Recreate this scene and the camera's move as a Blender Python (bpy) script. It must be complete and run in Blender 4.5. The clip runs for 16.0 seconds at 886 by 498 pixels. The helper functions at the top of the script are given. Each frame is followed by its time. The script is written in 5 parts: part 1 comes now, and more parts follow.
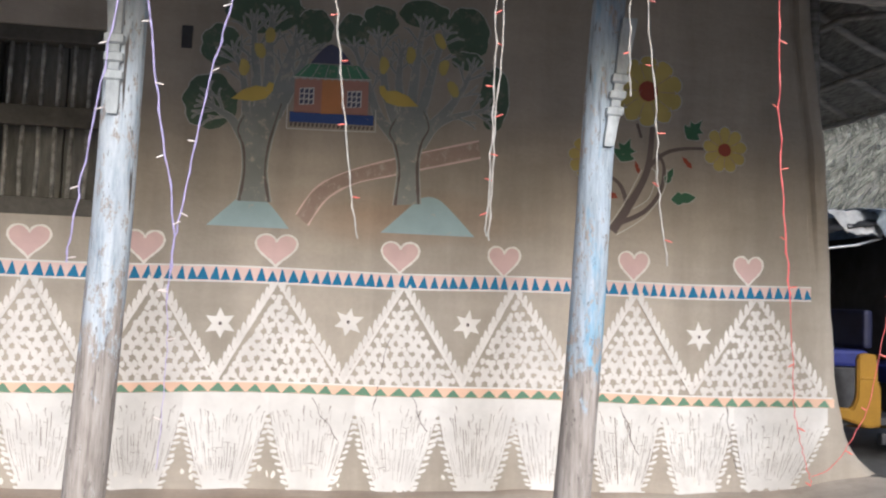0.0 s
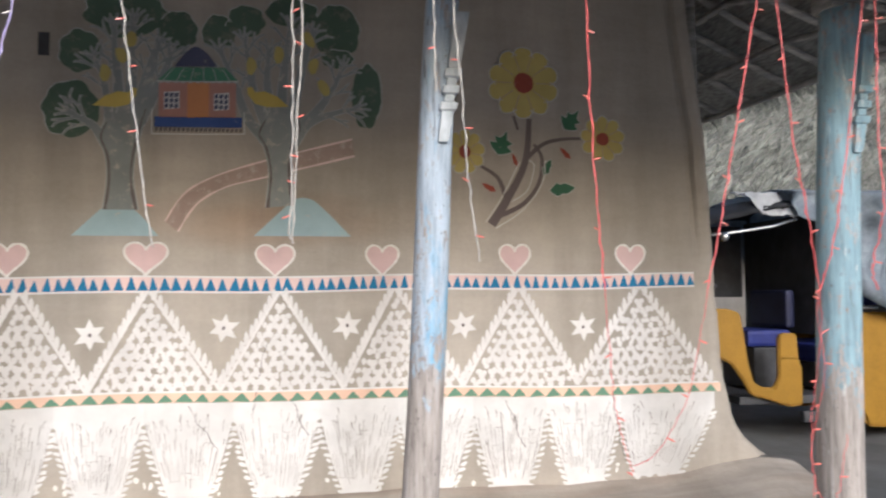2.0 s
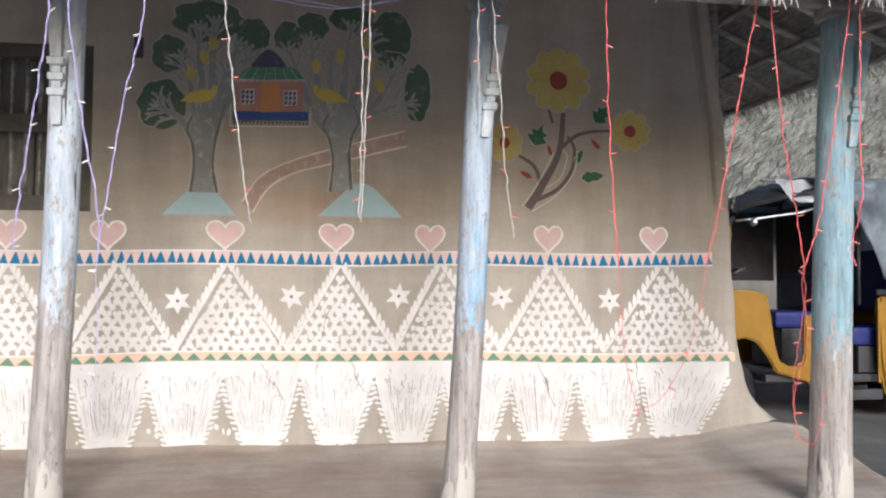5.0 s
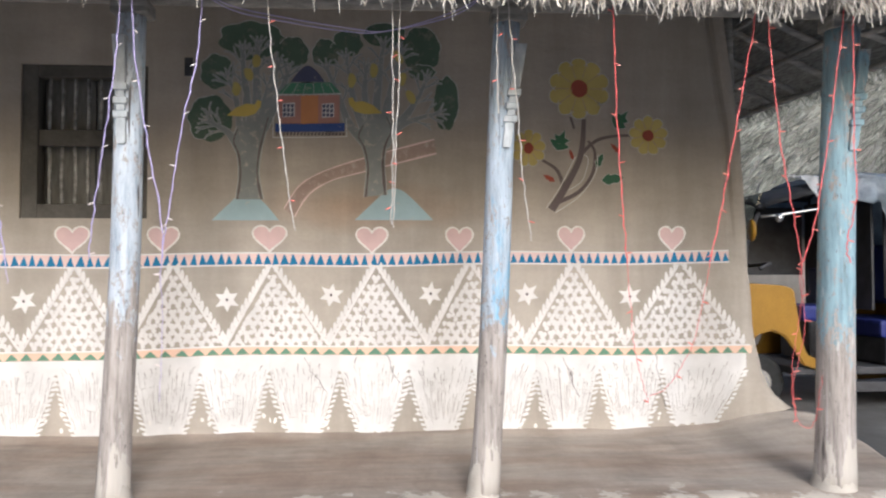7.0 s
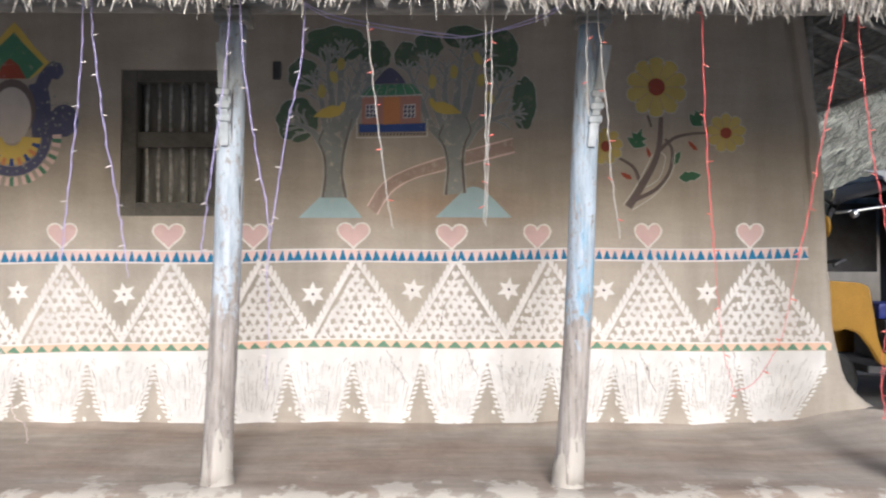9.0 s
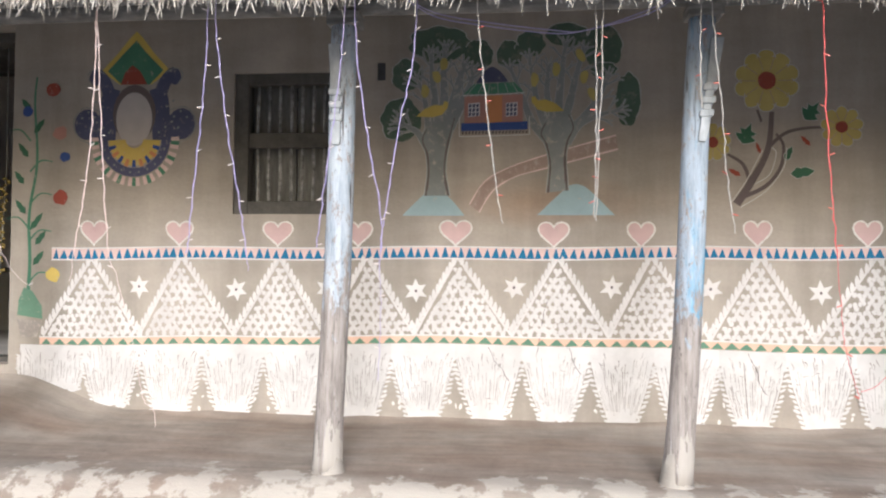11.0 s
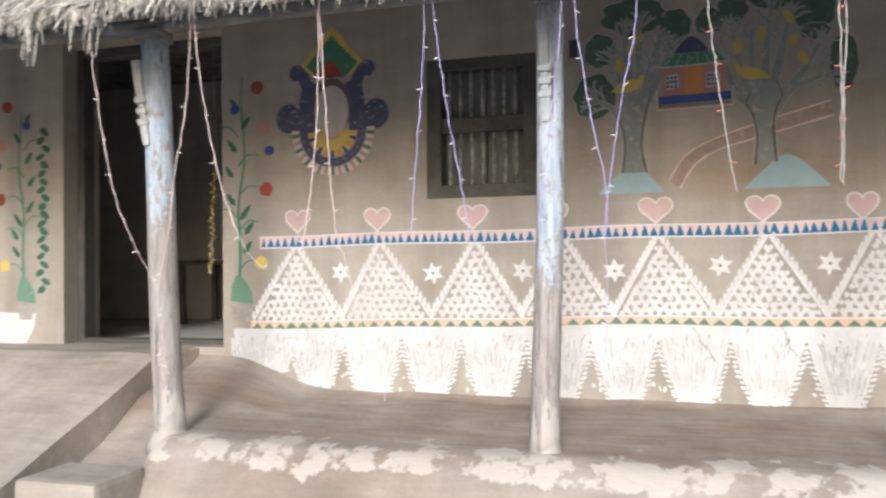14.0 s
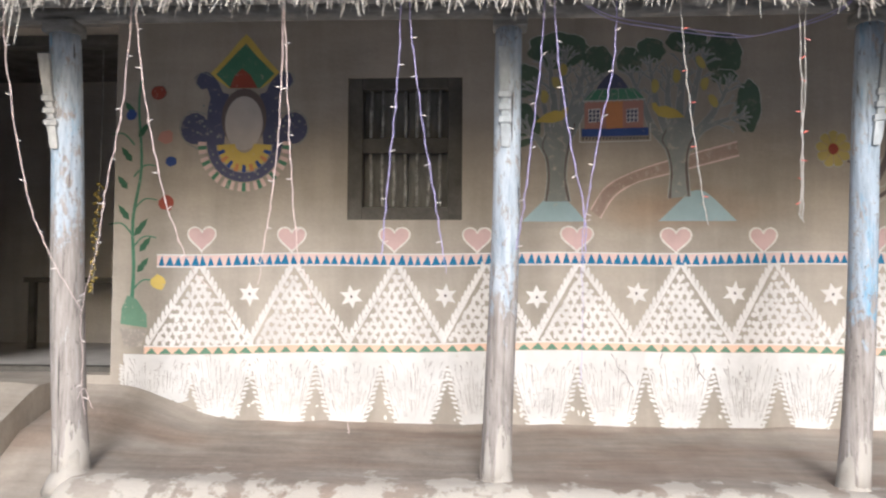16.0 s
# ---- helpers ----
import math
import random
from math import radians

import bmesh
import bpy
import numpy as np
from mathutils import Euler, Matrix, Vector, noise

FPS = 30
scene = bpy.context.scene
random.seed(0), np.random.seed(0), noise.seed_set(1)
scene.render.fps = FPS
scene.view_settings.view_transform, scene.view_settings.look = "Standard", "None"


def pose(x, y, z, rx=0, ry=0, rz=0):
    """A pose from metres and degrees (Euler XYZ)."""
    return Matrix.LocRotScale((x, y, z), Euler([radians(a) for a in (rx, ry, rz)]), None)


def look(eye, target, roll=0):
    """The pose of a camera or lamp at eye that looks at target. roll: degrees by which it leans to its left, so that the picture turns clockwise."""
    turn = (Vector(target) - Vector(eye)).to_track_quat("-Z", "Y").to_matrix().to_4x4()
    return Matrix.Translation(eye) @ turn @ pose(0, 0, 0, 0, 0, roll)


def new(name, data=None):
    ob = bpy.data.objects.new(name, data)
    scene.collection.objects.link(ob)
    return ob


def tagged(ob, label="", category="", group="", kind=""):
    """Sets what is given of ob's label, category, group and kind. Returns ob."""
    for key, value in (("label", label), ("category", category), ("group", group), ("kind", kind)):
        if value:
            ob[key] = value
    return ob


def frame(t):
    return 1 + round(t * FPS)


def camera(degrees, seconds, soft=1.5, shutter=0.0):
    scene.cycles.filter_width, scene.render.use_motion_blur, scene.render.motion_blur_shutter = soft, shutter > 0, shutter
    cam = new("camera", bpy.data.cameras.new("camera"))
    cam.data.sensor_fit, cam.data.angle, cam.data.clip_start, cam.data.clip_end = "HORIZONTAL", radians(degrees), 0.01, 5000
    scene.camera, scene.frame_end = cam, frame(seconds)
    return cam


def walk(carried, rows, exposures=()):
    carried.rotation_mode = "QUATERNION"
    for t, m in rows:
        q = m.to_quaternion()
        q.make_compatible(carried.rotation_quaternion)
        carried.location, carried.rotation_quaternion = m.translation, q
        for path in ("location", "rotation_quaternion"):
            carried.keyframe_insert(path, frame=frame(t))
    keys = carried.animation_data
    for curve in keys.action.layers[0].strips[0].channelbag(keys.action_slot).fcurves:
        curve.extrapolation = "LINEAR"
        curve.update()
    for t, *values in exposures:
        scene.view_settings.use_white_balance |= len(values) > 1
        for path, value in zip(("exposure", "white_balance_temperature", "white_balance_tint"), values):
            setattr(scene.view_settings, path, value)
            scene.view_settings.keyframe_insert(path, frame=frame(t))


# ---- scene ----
cam = camera(57.8, 16.0, soft=2.1, shutter=0.5)
PATH = [
    (0, (-0.566, -3.286, 0.832), (-0.3, -1.307, 0.957), 2.2),
    (0.5, (-0.422, -3.269, 0.834), (-0.233, -1.281, 0.957), 0.9),
    (1, (-0.287, -3.288, 0.85), (-0.086, -1.3, 0.943), 1.3),
    (1.2, (-0.253, -3.296, 0.851), (-0.060, -1.308, 0.954), 0.9),
    (1.5, (-0.201, -3.309, 0.852), (-0.002, -1.322, 0.967), 0.1),
    (2, (-0.176, -3.319, 0.855), (0.16, -1.35, 0.968), -0.3),
    (2.5, (-0.152, -3.333, 0.863), (0.248, -1.378, 0.988), -1.0),
    (3, (-0.146, -3.333, 0.862), (0.226, -1.373, 0.995), -0.9),
    (3.5, (-0.145, -3.342, 0.862), (0.207, -1.381, 1.035), -0.0),
    (4, (-0.157, -3.392, 0.846), (0.152, -1.422, 1.007), -0.0),
    (4.5, (-0.24, -3.575, 0.829), (-0.036, -1.587, 0.9), 0.8),
    (4.7, (-0.243, -3.643, 0.814), (-0.003, -1.659, 0.887), 0.5),
    (6.8, (-0.218, -3.979, 0.836), (-0.107, -1.983, 0.899), -0.4),
    (7, (-0.231, -3.986, 0.826), (-0.089, -1.992, 0.889), -0.1),
    (7.3, (-0.254, -4.003, 0.828), (-0.080, -2.011, 0.860), 0.3),
    (7.5, (-0.269, -4.014, 0.83), (-0.08, -2.023, 0.845), -0.3),
    (8, (-0.29, -4.04, 0.803), (-0.08, -2.052, 0.787), -0.6),
    (8.3, (-0.315, -4.051, 0.807), (-0.187, -2.056, 0.840), -0.0),
    (8.5, (-0.331, -4.059, 0.81), (-0.227, -2.063, 0.888), 0.3),
    (9, (-0.361, -4.084, 0.83), (-0.353, -2.084, 0.881), 0.1),
    (9.5, (-0.402, -4.105, 0.81), (-0.458, -2.107, 0.902), -0.3),
    (10, (-0.416, -4.11, 0.809), (-0.575, -2.118, 0.89), 0.1),
    (10.2, (-0.421, -4.109, 0.809), (-0.625, -2.12, 0.866), 0.6),
    (12.3, (-0.496, -4.116, 0.785), (-0.708, -2.129, 0.844), 0.3),
    (12.5, (-0.513, -4.116, 0.785), (-0.8, -2.138, 0.848), 0.3),
    (12.7, (-0.517, -4.128, 0.784), (-0.871, -2.160, 0.836), 0.1),
    (13, (-0.522, -4.145, 0.782), (-0.944, -2.191, 0.826), -0.3),
    (13.2, (-0.536, -4.146, 0.781), (-1.010, -2.203, 0.818), -0.3),
    (13.5, (-0.556, -4.147, 0.78), (-1.133, -2.232, 0.807), 0.2),
    (13.8, (-0.648, -4.140, 0.759), (-1.268, -2.240, 0.808), 0.3),
    (14, (-0.71, -4.136, 0.745), (-1.265, -2.216, 0.784), -0.7),
    (14.3, (-0.763, -4.123, 0.762), (-1.243, -2.183, 0.825), 0.0),
    (14.5, (-0.799, -4.115, 0.773), (-1.261, -2.169, 0.812), 0.6),
    (14.7, (-0.870, -4.115, 0.775), (-1.241, -2.150, 0.837), 0.6),
    (15, (-0.977, -4.114, 0.778), (-1.203, -2.127, 0.813), 0.1),
    (15.5, (-1.14, -4.132, 0.773), (-1.241, -2.135, 0.824), -0.4),
    (16, (-1.238, -4.14, 0.756), (-1.358, -2.146, 0.849), 0.3),
]
walk(cam, [(t, look(eye, target, roll)) for t, eye, target, roll in PATH], [(0, 0.20, 5340, 10), (2.0, 0.29, 5340, 10), (3.3, 0.45, 5340, 10), (4.6, 0.35, 5340, 10), (16, 0.33, 5340, 10)])

# ---- world, sun, exposure ----
world = bpy.data.worlds.new("sky")
scene.world = world
world.use_nodes = True
wn = world.node_tree.nodes
sky = wn.new("ShaderNodeTexSky")
sky.sky_type, sky.sun_disc = "NISHITA", False
sky.sun_elevation, sky.sun_rotation = radians(23), radians(173)
sky.dust_density, sky.air_density, sky.ozone_density = 6.0, 1.0, 0.6
world.node_tree.links.new(sky.outputs[0], wn["Background"].inputs[0])
wn["Background"].inputs[1].default_value = 0.15
sun_data = bpy.data.lights.new("sun", "SUN")
sun_data.energy, sun_data.angle, sun_data.color = 1.33, radians(16.0), (1.0, 0.97, 0.94)
sun = new("sun", sun_data)
sun.matrix_world = look((1.1, -9.3, 4.12), (0, 0, 0))


# ---- materials ----
def nodes_of(name, rough=0.9, metal=0.0):
    m = bpy.data.materials.new(name)
    m.use_nodes = True
    t = m.node_tree
    b = t.nodes["Principled BSDF"]
    b.inputs["Roughness"].default_value, b.inputs["Metallic"].default_value = rough, metal
    b.inputs["Specular IOR Level"].default_value = 0.25
    return m, t, b


def noise_node(t, scale, detail=4.0, stretch=(1, 1, 1), rough=0.6):
    co, mp, nz = t.nodes.new("ShaderNodeTexCoord"), t.nodes.new("ShaderNodeMapping"), t.nodes.new("ShaderNodeTexNoise")
    mp.inputs["Scale"].default_value = stretch
    nz.inputs["Scale"].default_value, nz.inputs["Detail"].default_value, nz.inputs["Roughness"].default_value = scale, detail, rough
    t.links.new(co.outputs["Object"], mp.inputs[0])
    t.links.new(mp.outputs[0], nz.inputs["Vector"])
    return nz.outputs["Fac"]


def ramp(t, fac, stops):
    r = t.nodes.new("ShaderNodeValToRGB")
    while len(r.color_ramp.elements) < len(stops):
        r.color_ramp.elements.new(0.5)
    for e, (p, c) in zip(r.color_ramp.elements, stops):
        e.position = p
        e.color = (*c, 1) if len(c) == 3 else c
    t.links.new(fac, r.inputs[0])
    return r.outputs[0]


def mix(t, fac, a, b, mode="MIX"):
    m = t.nodes.new("ShaderNodeMix")
    m.data_type, m.blend_type = "RGBA", mode
    for sock, v in ((m.inputs[0], fac), (m.inputs[6], a), (m.inputs[7], b)):
        if isinstance(v, (int, float)):
            sock.default_value = v
        elif isinstance(v, tuple):
            sock.default_value = (*v, 1)
        else:
            t.links.new(v, sock)
    return m.outputs[2]


def bump(t, b, fac, strength, dist=0.01):
    n = t.nodes.new("ShaderNodeBump")
    n.inputs["Strength"].default_value, n.inputs["Distance"].default_value = strength, dist
    t.links.new(fac, n.inputs["Height"])
    t.links.new(n.outputs[0], b.inputs["Normal"])


def grey(v):
    return (v, v, v)


def plain(name, c, rough=0.8, metal=0.0, scale=9.0, vary=0.25, relief=0.2, stretch=(1, 1, 1), fine=70.0):
    """A surface of one colour with stains at two scales and fine relief."""
    m, t, b = nodes_of(name, rough, metal)
    lo, hi = tuple(x * (1 - vary) for x in c), tuple(min(1, x * (1 + vary)) for x in c)
    big = ramp(t, noise_node(t, scale, 4, stretch), [(0.3, lo), (0.7, hi)])
    small = ramp(t, noise_node(t, fine, 3, stretch), [(0.3, grey(0.82)), (0.7, grey(1.0))])
    t.links.new(mix(t, 1.0, big, small, "MULTIPLY"), b.inputs["Base Color"])
    if relief:
        bump(t, b, noise_node(t, fine, 3, stretch), relief, 0.004)
    return m


MUD_A, MUD_B = (0.356, 0.314, 0.262), (0.458, 0.406, 0.344)


def mud(name, a, b_, smear=(1.2, 1.2, 4.0), relief=0.28, patches=None, wash=None):
    m, t, b = nodes_of(name, 0.95)
    base = ramp(t, noise_node(t, 1.1, 5), [(0.3, a), (0.7, b_)])
    streak = ramp(t, noise_node(t, 2.6, 4, smear, 0.5), [(0.3, grey(0.89)), (0.65, grey(1.0))])
    fine = ramp(t, noise_node(t, 55, 4), [(0.3, grey(0.94)), (0.7, grey(1.02))])
    c = mix(t, 1.0, mix(t, 1.0, base, streak, "MULTIPLY"), fine, "MULTIPLY")
    stain = ramp(t, noise_node(t, 1.6, 5, (2.6, 1, 0.4)), [(0.32, grey(0.80)), (0.6, grey(1.0))])
    c = mix(t, 1.0, c, stain, "MULTIPLY")
    if wash:
        # broad dark sweeps of the cow-dung wash, wiped along the floor
        sweep = ramp(t, noise_node(t, 1.25, 5, (0.7, 2.4, 1), 0.55), [(0.36, wash), (0.60, grey(1.0))])
        c = mix(t, 1.0, c, sweep, "MULTIPLY")
        c = mix(t, 1.0, c, ramp(t, noise_node(t, 9.0, 5, (0.35, 2.0, 1), 0.6), [(0.3, grey(0.84)), (0.65, grey(1.04))]), "MULTIPLY")
    # sun dapple along the veranda's front, painted in as pale noise patches
    if patches:
        co, sp = t.nodes.new("ShaderNodeTexCoord"), t.nodes.new("ShaderNodeSeparateXYZ")
        t.links.new(co.outputs["Object"], sp.inputs[0])
        edge_ = t.nodes.new("ShaderNodeMapRange")
        edge_.inputs["From Min"].default_value, edge_.inputs["From Max"].default_value = -1.06, -0.72
        edge_.inputs["To Min"].default_value, edge_.inputs["To Max"].default_value = 0.03, -0.25
        t.links.new(sp.outputs["Y"], edge_.inputs["Value"])
        fall = t.nodes.new("ShaderNodeMapRange")
        fall.inputs["From Min"].default_value, fall.inputs["From Max"].default_value = -0.12, -0.06
        fall.inputs["To Min"].default_value, fall.inputs["To Max"].default_value = -0.25, 0.02
        t.links.new(sp.outputs["Z"], fall.inputs["Value"])
        both = t.nodes.new("ShaderNodeMath")
        t.links.new(edge_.outputs[0], both.inputs[0])
        t.links.new(fall.outputs[0], both.inputs[1])
        plus = t.nodes.new("ShaderNodeMath")
        t.links.new(noise_node(t, 6.2, 8, (1, 0.9, 1), 0.62), plus.inputs[0])
        t.links.new(both.outputs[0], plus.inputs[1])
        c = mix(t, ramp(t, plus.outputs[0], [(0.515, grey(0)), (0.565, grey(0.72))]), c, patches)
    t.links.new(c, b.inputs["Base Color"])
    bump(t, b, noise_node(t, 16, 6, (1, 1, 2)), relief, 0.012)
    return m


def chalk(name, c, wear=0.62, under=MUD_B, scale=26.0):
    """Hand-laid lime or powder paint: patchy, with specks of the mud below."""
    m, t, b = nodes_of(name, 0.95)
    lo = tuple(x * 0.80 for x in c)
    coat = ramp(t, noise_node(t, 5.0, 4), [(0.3, lo), (0.65, c)])
    info = t.nodes.new("ShaderNodeObjectInfo")
    tone = ramp(t, info.outputs["Random"], [(0.0, grey(0.90)), (1.0, grey(1.0))])
    coat = mix(t, 1.0, coat, tone, "MULTIPLY")
    worn = ramp(t, noise_node(t, scale, 6, (1, 1, 1), 0.75), [(wear, grey(0)), (wear + 0.10, grey(0.8))])
    t.links.new(mix(t, worn, coat, under), b.inputs["Base Color"])
    bump(t, b, noise_node(t, 90, 3), 0.25, 0.003)
    return m


def post_paint(name, low, blue_from, zone=0.0, first=None):
    """Old post: peeling pale-blue and blue paint over grey wood, bare at the foot."""
    m, t, b = nodes_of(name, 0.75)
    grain = noise_node(t, 14, 6, (4, 4, 0.35), 0.7)
    wood = ramp(t, grain, [(0.28, (0.15, 0.13, 0.12)), (0.5, (0.34, 0.305, 0.28)), (0.72, (0.46, 0.425, 0.40))])
    pale = ramp(t, noise_node(t, 24, 6, (2, 2, 0.22), 0.7), [(0.3, (0.25, 0.30, 0.36)), (0.5, (0.43, 0.48, 0.54)), (0.7, (0.57, 0.61, 0.65))])
    if first:
        pale = ramp(t, noise_node(t, 24, 6, (2, 2, 0.22), 0.7), [(0.3, tuple(0.6 * c for c in first)), (0.5, first), (0.7, tuple(1.25 * c for c in first))])
    blue = ramp(t, noise_node(t, 20, 4, (1, 1, 0.4)), [(0.3, (0.10, 0.28, 0.46)), (0.7, (0.20, 0.42, 0.60))])
    co, sp = t.nodes.new("ShaderNodeTexCoord"), t.nodes.new("ShaderNodeSeparateXYZ")
    t.links.new(co.outputs["Object"], sp.inputs[0])
    # a later blue coat survives in a belt round the middle of some posts
    half = t.nodes.new("ShaderNodeMath")
    half.operation, half.inputs[1].default_value = "MULTIPLY", 0.5
    t.links.new(sp.outputs["Z"], half.inputs[0])
    belt = ramp(t, half.outputs[0], [(0.24, grey(0)), (0.31, grey(zone)), (0.44, grey(zone)), (0.60, grey(0))])
    both = t.nodes.new("ShaderNodeMath")
    t.links.new(noise_node(t, 3.6, 7, (2.2, 2.2, 0.45), 0.7), both.inputs[0])
    t.links.new(belt, both.inputs[1])
    sel = ramp(t, both.outputs[0], [(blue_from, grey(0)), (blue_from + 0.12, grey(0.9))])
    coat = mix(t, sel, pale, blue)
    rise = t.nodes.new("ShaderNodeMapRange")
    rise.inputs["From Min"].default_value, rise.inputs["From Max"].default_value = low, low + 0.55
    rise.inputs["To Min"].default_value, rise.inputs["To Max"].default_value = 0.74, 0.425
    t.links.new(sp.outputs["Z"], rise.inputs["Value"])
    less = t.nodes.new("ShaderNodeMath")
    less.operation = "SUBTRACT"
    t.links.new(noise_node(t, 17, 9, (1.5, 1.5, 0.6), 0.82), less.inputs[0])
    t.links.new(rise.outputs[0], less.inputs[1])
    keep = ramp(t, less.outputs[0], [(0.0, grey(0)), (0.03, grey(1))])
    crack = ramp(t, noise_node(t, 16, 3, (3.2, 3.2, 0.16), 0.5), [(0.30, grey(1)), (0.35, grey(0))])
    body = mix(t, crack, mix(t, keep, wood, coat), (0.085, 0.075, 0.07))
    chip = ramp(t, noise_node(t, 34, 5, (2.4, 2.4, 0.8), 0.7), [(0.615, grey(0)), (0.65, grey(0.85))])
    body = mix(t, chip, body, (0.15, 0.135, 0.125))
    pale_ = ramp(t, noise_node(t, 21, 6, (2.0, 2.0, 0.35), 0.75), [(0.60, grey(0)), (0.68, grey(0.6))])
    body = mix(t, pale_, body, (0.60, 0.60, 0.60))
    splash = t.nodes.new("ShaderNodeMath")
    splash.operation = "MULTIPLY_ADD"
    splash.inputs[1].default_value, splash.inputs[2].default_value = 0.85, -0.31
    t.links.new(noise_node(t, 9, 5, (2.2, 2.2, 0.5), 0.6), splash.inputs[0])
    low_ = t.nodes.new("ShaderNodeMath")
    low_.operation = "LESS_THAN"
    t.links.new(sp.outputs["Z"], low_.inputs[0])
    t.links.new(splash.outputs[0], low_.inputs[1])
    body = mix(t, low_.outputs[0], body, mix(t, grain, (0.40, 0.37, 0.33), (0.52, 0.485, 0.44)))
    t.links.new(body, b.inputs["Base Color"])
    bump(t, b, grain, 0.6, 0.008)
    return m


M_WALL = mud("mud_plaster", MUD_A, MUD_B)
# a rosier zone of plaster under the painted trees, and old vertical damp streaks
t_ = M_WALL.node_tree
b_ = t_.nodes["Principled BSDF"]
was = b_.inputs["Base Color"].links[0].from_socket
co_, dist_ = t_.nodes.new("ShaderNodeTexCoord"), t_.nodes.new("ShaderNodeVectorMath")
map_ = t_.nodes.new("ShaderNodeMapping")
map_.inputs["Location"].default_value, map_.inputs["Scale"].default_value = (0.35, 0, -5.1), (1.0, 0, 4.4)
dist_.operation = "LENGTH"
t_.links.new(co_.outputs["Object"], map_.inputs[0])
t_.links.new(map_.outputs[0], dist_.inputs[0])
add_ = t_.nodes.new("ShaderNodeMath")
add_.operation, add_.inputs[1].default_value = "MULTIPLY_ADD", 0.7
t_.links.new(noise_node(t_, 2.2, 5, (1, 1, 1.6)), add_.inputs[0])
t_.links.new(dist_.outputs["Value"], add_.inputs[2])
rosy = ramp(t_, add_.outputs[0], [(0.45, (1.0, 0.865, 0.775)), (1.0, grey(1.0))])
damp = ramp(t_, noise_node(t_, 1.9, 4, (2.2, 1, 0.12), 0.5), [(0.34, grey(0.90)), (0.55, grey(1.0))])
t_.links.new(mix(t_, 1.0, mix(t_, 1.0, was, rosy, "MULTIPLY"), damp, "MULTIPLY"), b_.inputs["Base Color"])
M_FLOOR = mud("mud_floor", (0.41, 0.365, 0.305), (0.53, 0.475, 0.405), (0.8, 3, 1), 0.5, None, (0.90, 0.88, 0.86))
# the pale colour here is sunlight painted onto the floor's front strip
M_FLOOR_DAPPLED = mud("mud_floor_dappled", (0.36, 0.313, 0.264), (0.475, 0.418, 0.355), (0.8, 3, 1), 0.5, (0.56, 0.515, 0.45), (0.80, 0.715, 0.67))
M_LIMED = mud("limed_mud", (0.38, 0.345, 0.30), (0.49, 0.455, 0.405), (1, 1, 1), 0.5)
M_GROUND = mud("yard_earth", (0.37, 0.365, 0.35), (0.46, 0.455, 0.44), (1, 1, 1), 0.6)
M_LANE = mud("dark_lane", (0.21, 0.205, 0.195), (0.33, 0.32, 0.305), (1, 1, 1), 0.6)
M_DARKMUD = mud("room_mud", (0.60, 0.56, 0.51), (0.70, 0.66, 0.61))
M_WHITE = chalk("white_lime", (0.70, 0.68, 0.655), 0.62)
M_WHITE_SOFT = chalk("dabbed_lime", (0.69, 0.66, 0.63), 0.66)
M_GAP = chalk("bare_streak", (0.27, 0.235, 0.21), 0.62, (0.62, 0.59, 0.56), 40.0)
M_WHITE_THIN = chalk("thin_white_line", (0.74, 0.71, 0.66), 0.60)
M_PINK = chalk("pink_powder", (0.64, 0.46, 0.44), 0.60)
M_PALEPINK = chalk("pale_pink", (0.72, 0.54, 0.50), 0.66)
M_PEACH = chalk("peach", (0.74, 0.50, 0.37), 0.66)
M_BLUE = chalk("blue_paint", (0.035, 0.175, 0.33), 0.68)
M_GREEN = chalk("green_paint", (0.10, 0.235, 0.15), 0.58)
M_TRIGREEN = chalk("faded_green", (0.16, 0.275, 0.19), 0.58)
M_LEAF = chalk("leaf_green", (0.065, 0.15, 0.09), 0.62)
M_CLUMP = chalk("dark_leaf_green", (0.10, 0.145, 0.105), 0.54, (0.20, 0.19, 0.16), 18.0)
M_BARK = chalk("grey_blue_bark", (0.265, 0.28, 0.268), 0.54)
M_RIM = chalk("ashen_rim", (0.49, 0.475, 0.45), 0.58)
M_TWIG = chalk("ashen_twig", (0.48, 0.46, 0.43), 0.56)
M_STEM = chalk("grey_brown_stem", (0.16, 0.13, 0.125), 0.66)
M_MOUND = chalk("pale_teal", (0.36, 0.47, 0.50), 0.60)
M_YELLOW = chalk("yellow_paint", (0.60, 0.45, 0.12), 0.60)
M_PETAL = chalk("flower_yellow", (0.52, 0.42, 0.15), 0.62)
M_POT = chalk("ashen_pot", (0.36, 0.32, 0.285), 0.52)
M_RED = chalk("red_paint", (0.31, 0.08, 0.055), 0.60)
M_ORANGE = chalk("orange_paint", (0.60, 0.27, 0.12), 0.66)
M_BRICKPINK = chalk("house_pink", (0.47, 0.25, 0.205), 0.64)
M_NAVY = chalk("navy_paint", (0.10, 0.105, 0.17), 0.58)
M_ROYAL = chalk("royal_blue", (0.06, 0.10, 0.28), 0.64)
M_SKINPALE = chalk("pale_cream", (0.54, 0.49, 0.45), 0.62)
M_ROAD = chalk("dull_rose", (0.37, 0.28, 0.24), 0.52)
M_WOOD = plain("dark_wood", (0.092, 0.085, 0.073), 0.7, 0, 6, 0.35, 0.4, (1, 6, 1))
M_ROD = plain("worn_rod", (0.31, 0.30, 0.275), 0.6, 0.0, 22, 0.6, 0.3)
M_SHUTTER = plain("dusty_shutter", (0.23, 0.22, 0.195), 0.8, 0, 6, 0.3, 0.4, (6, 1, 1))
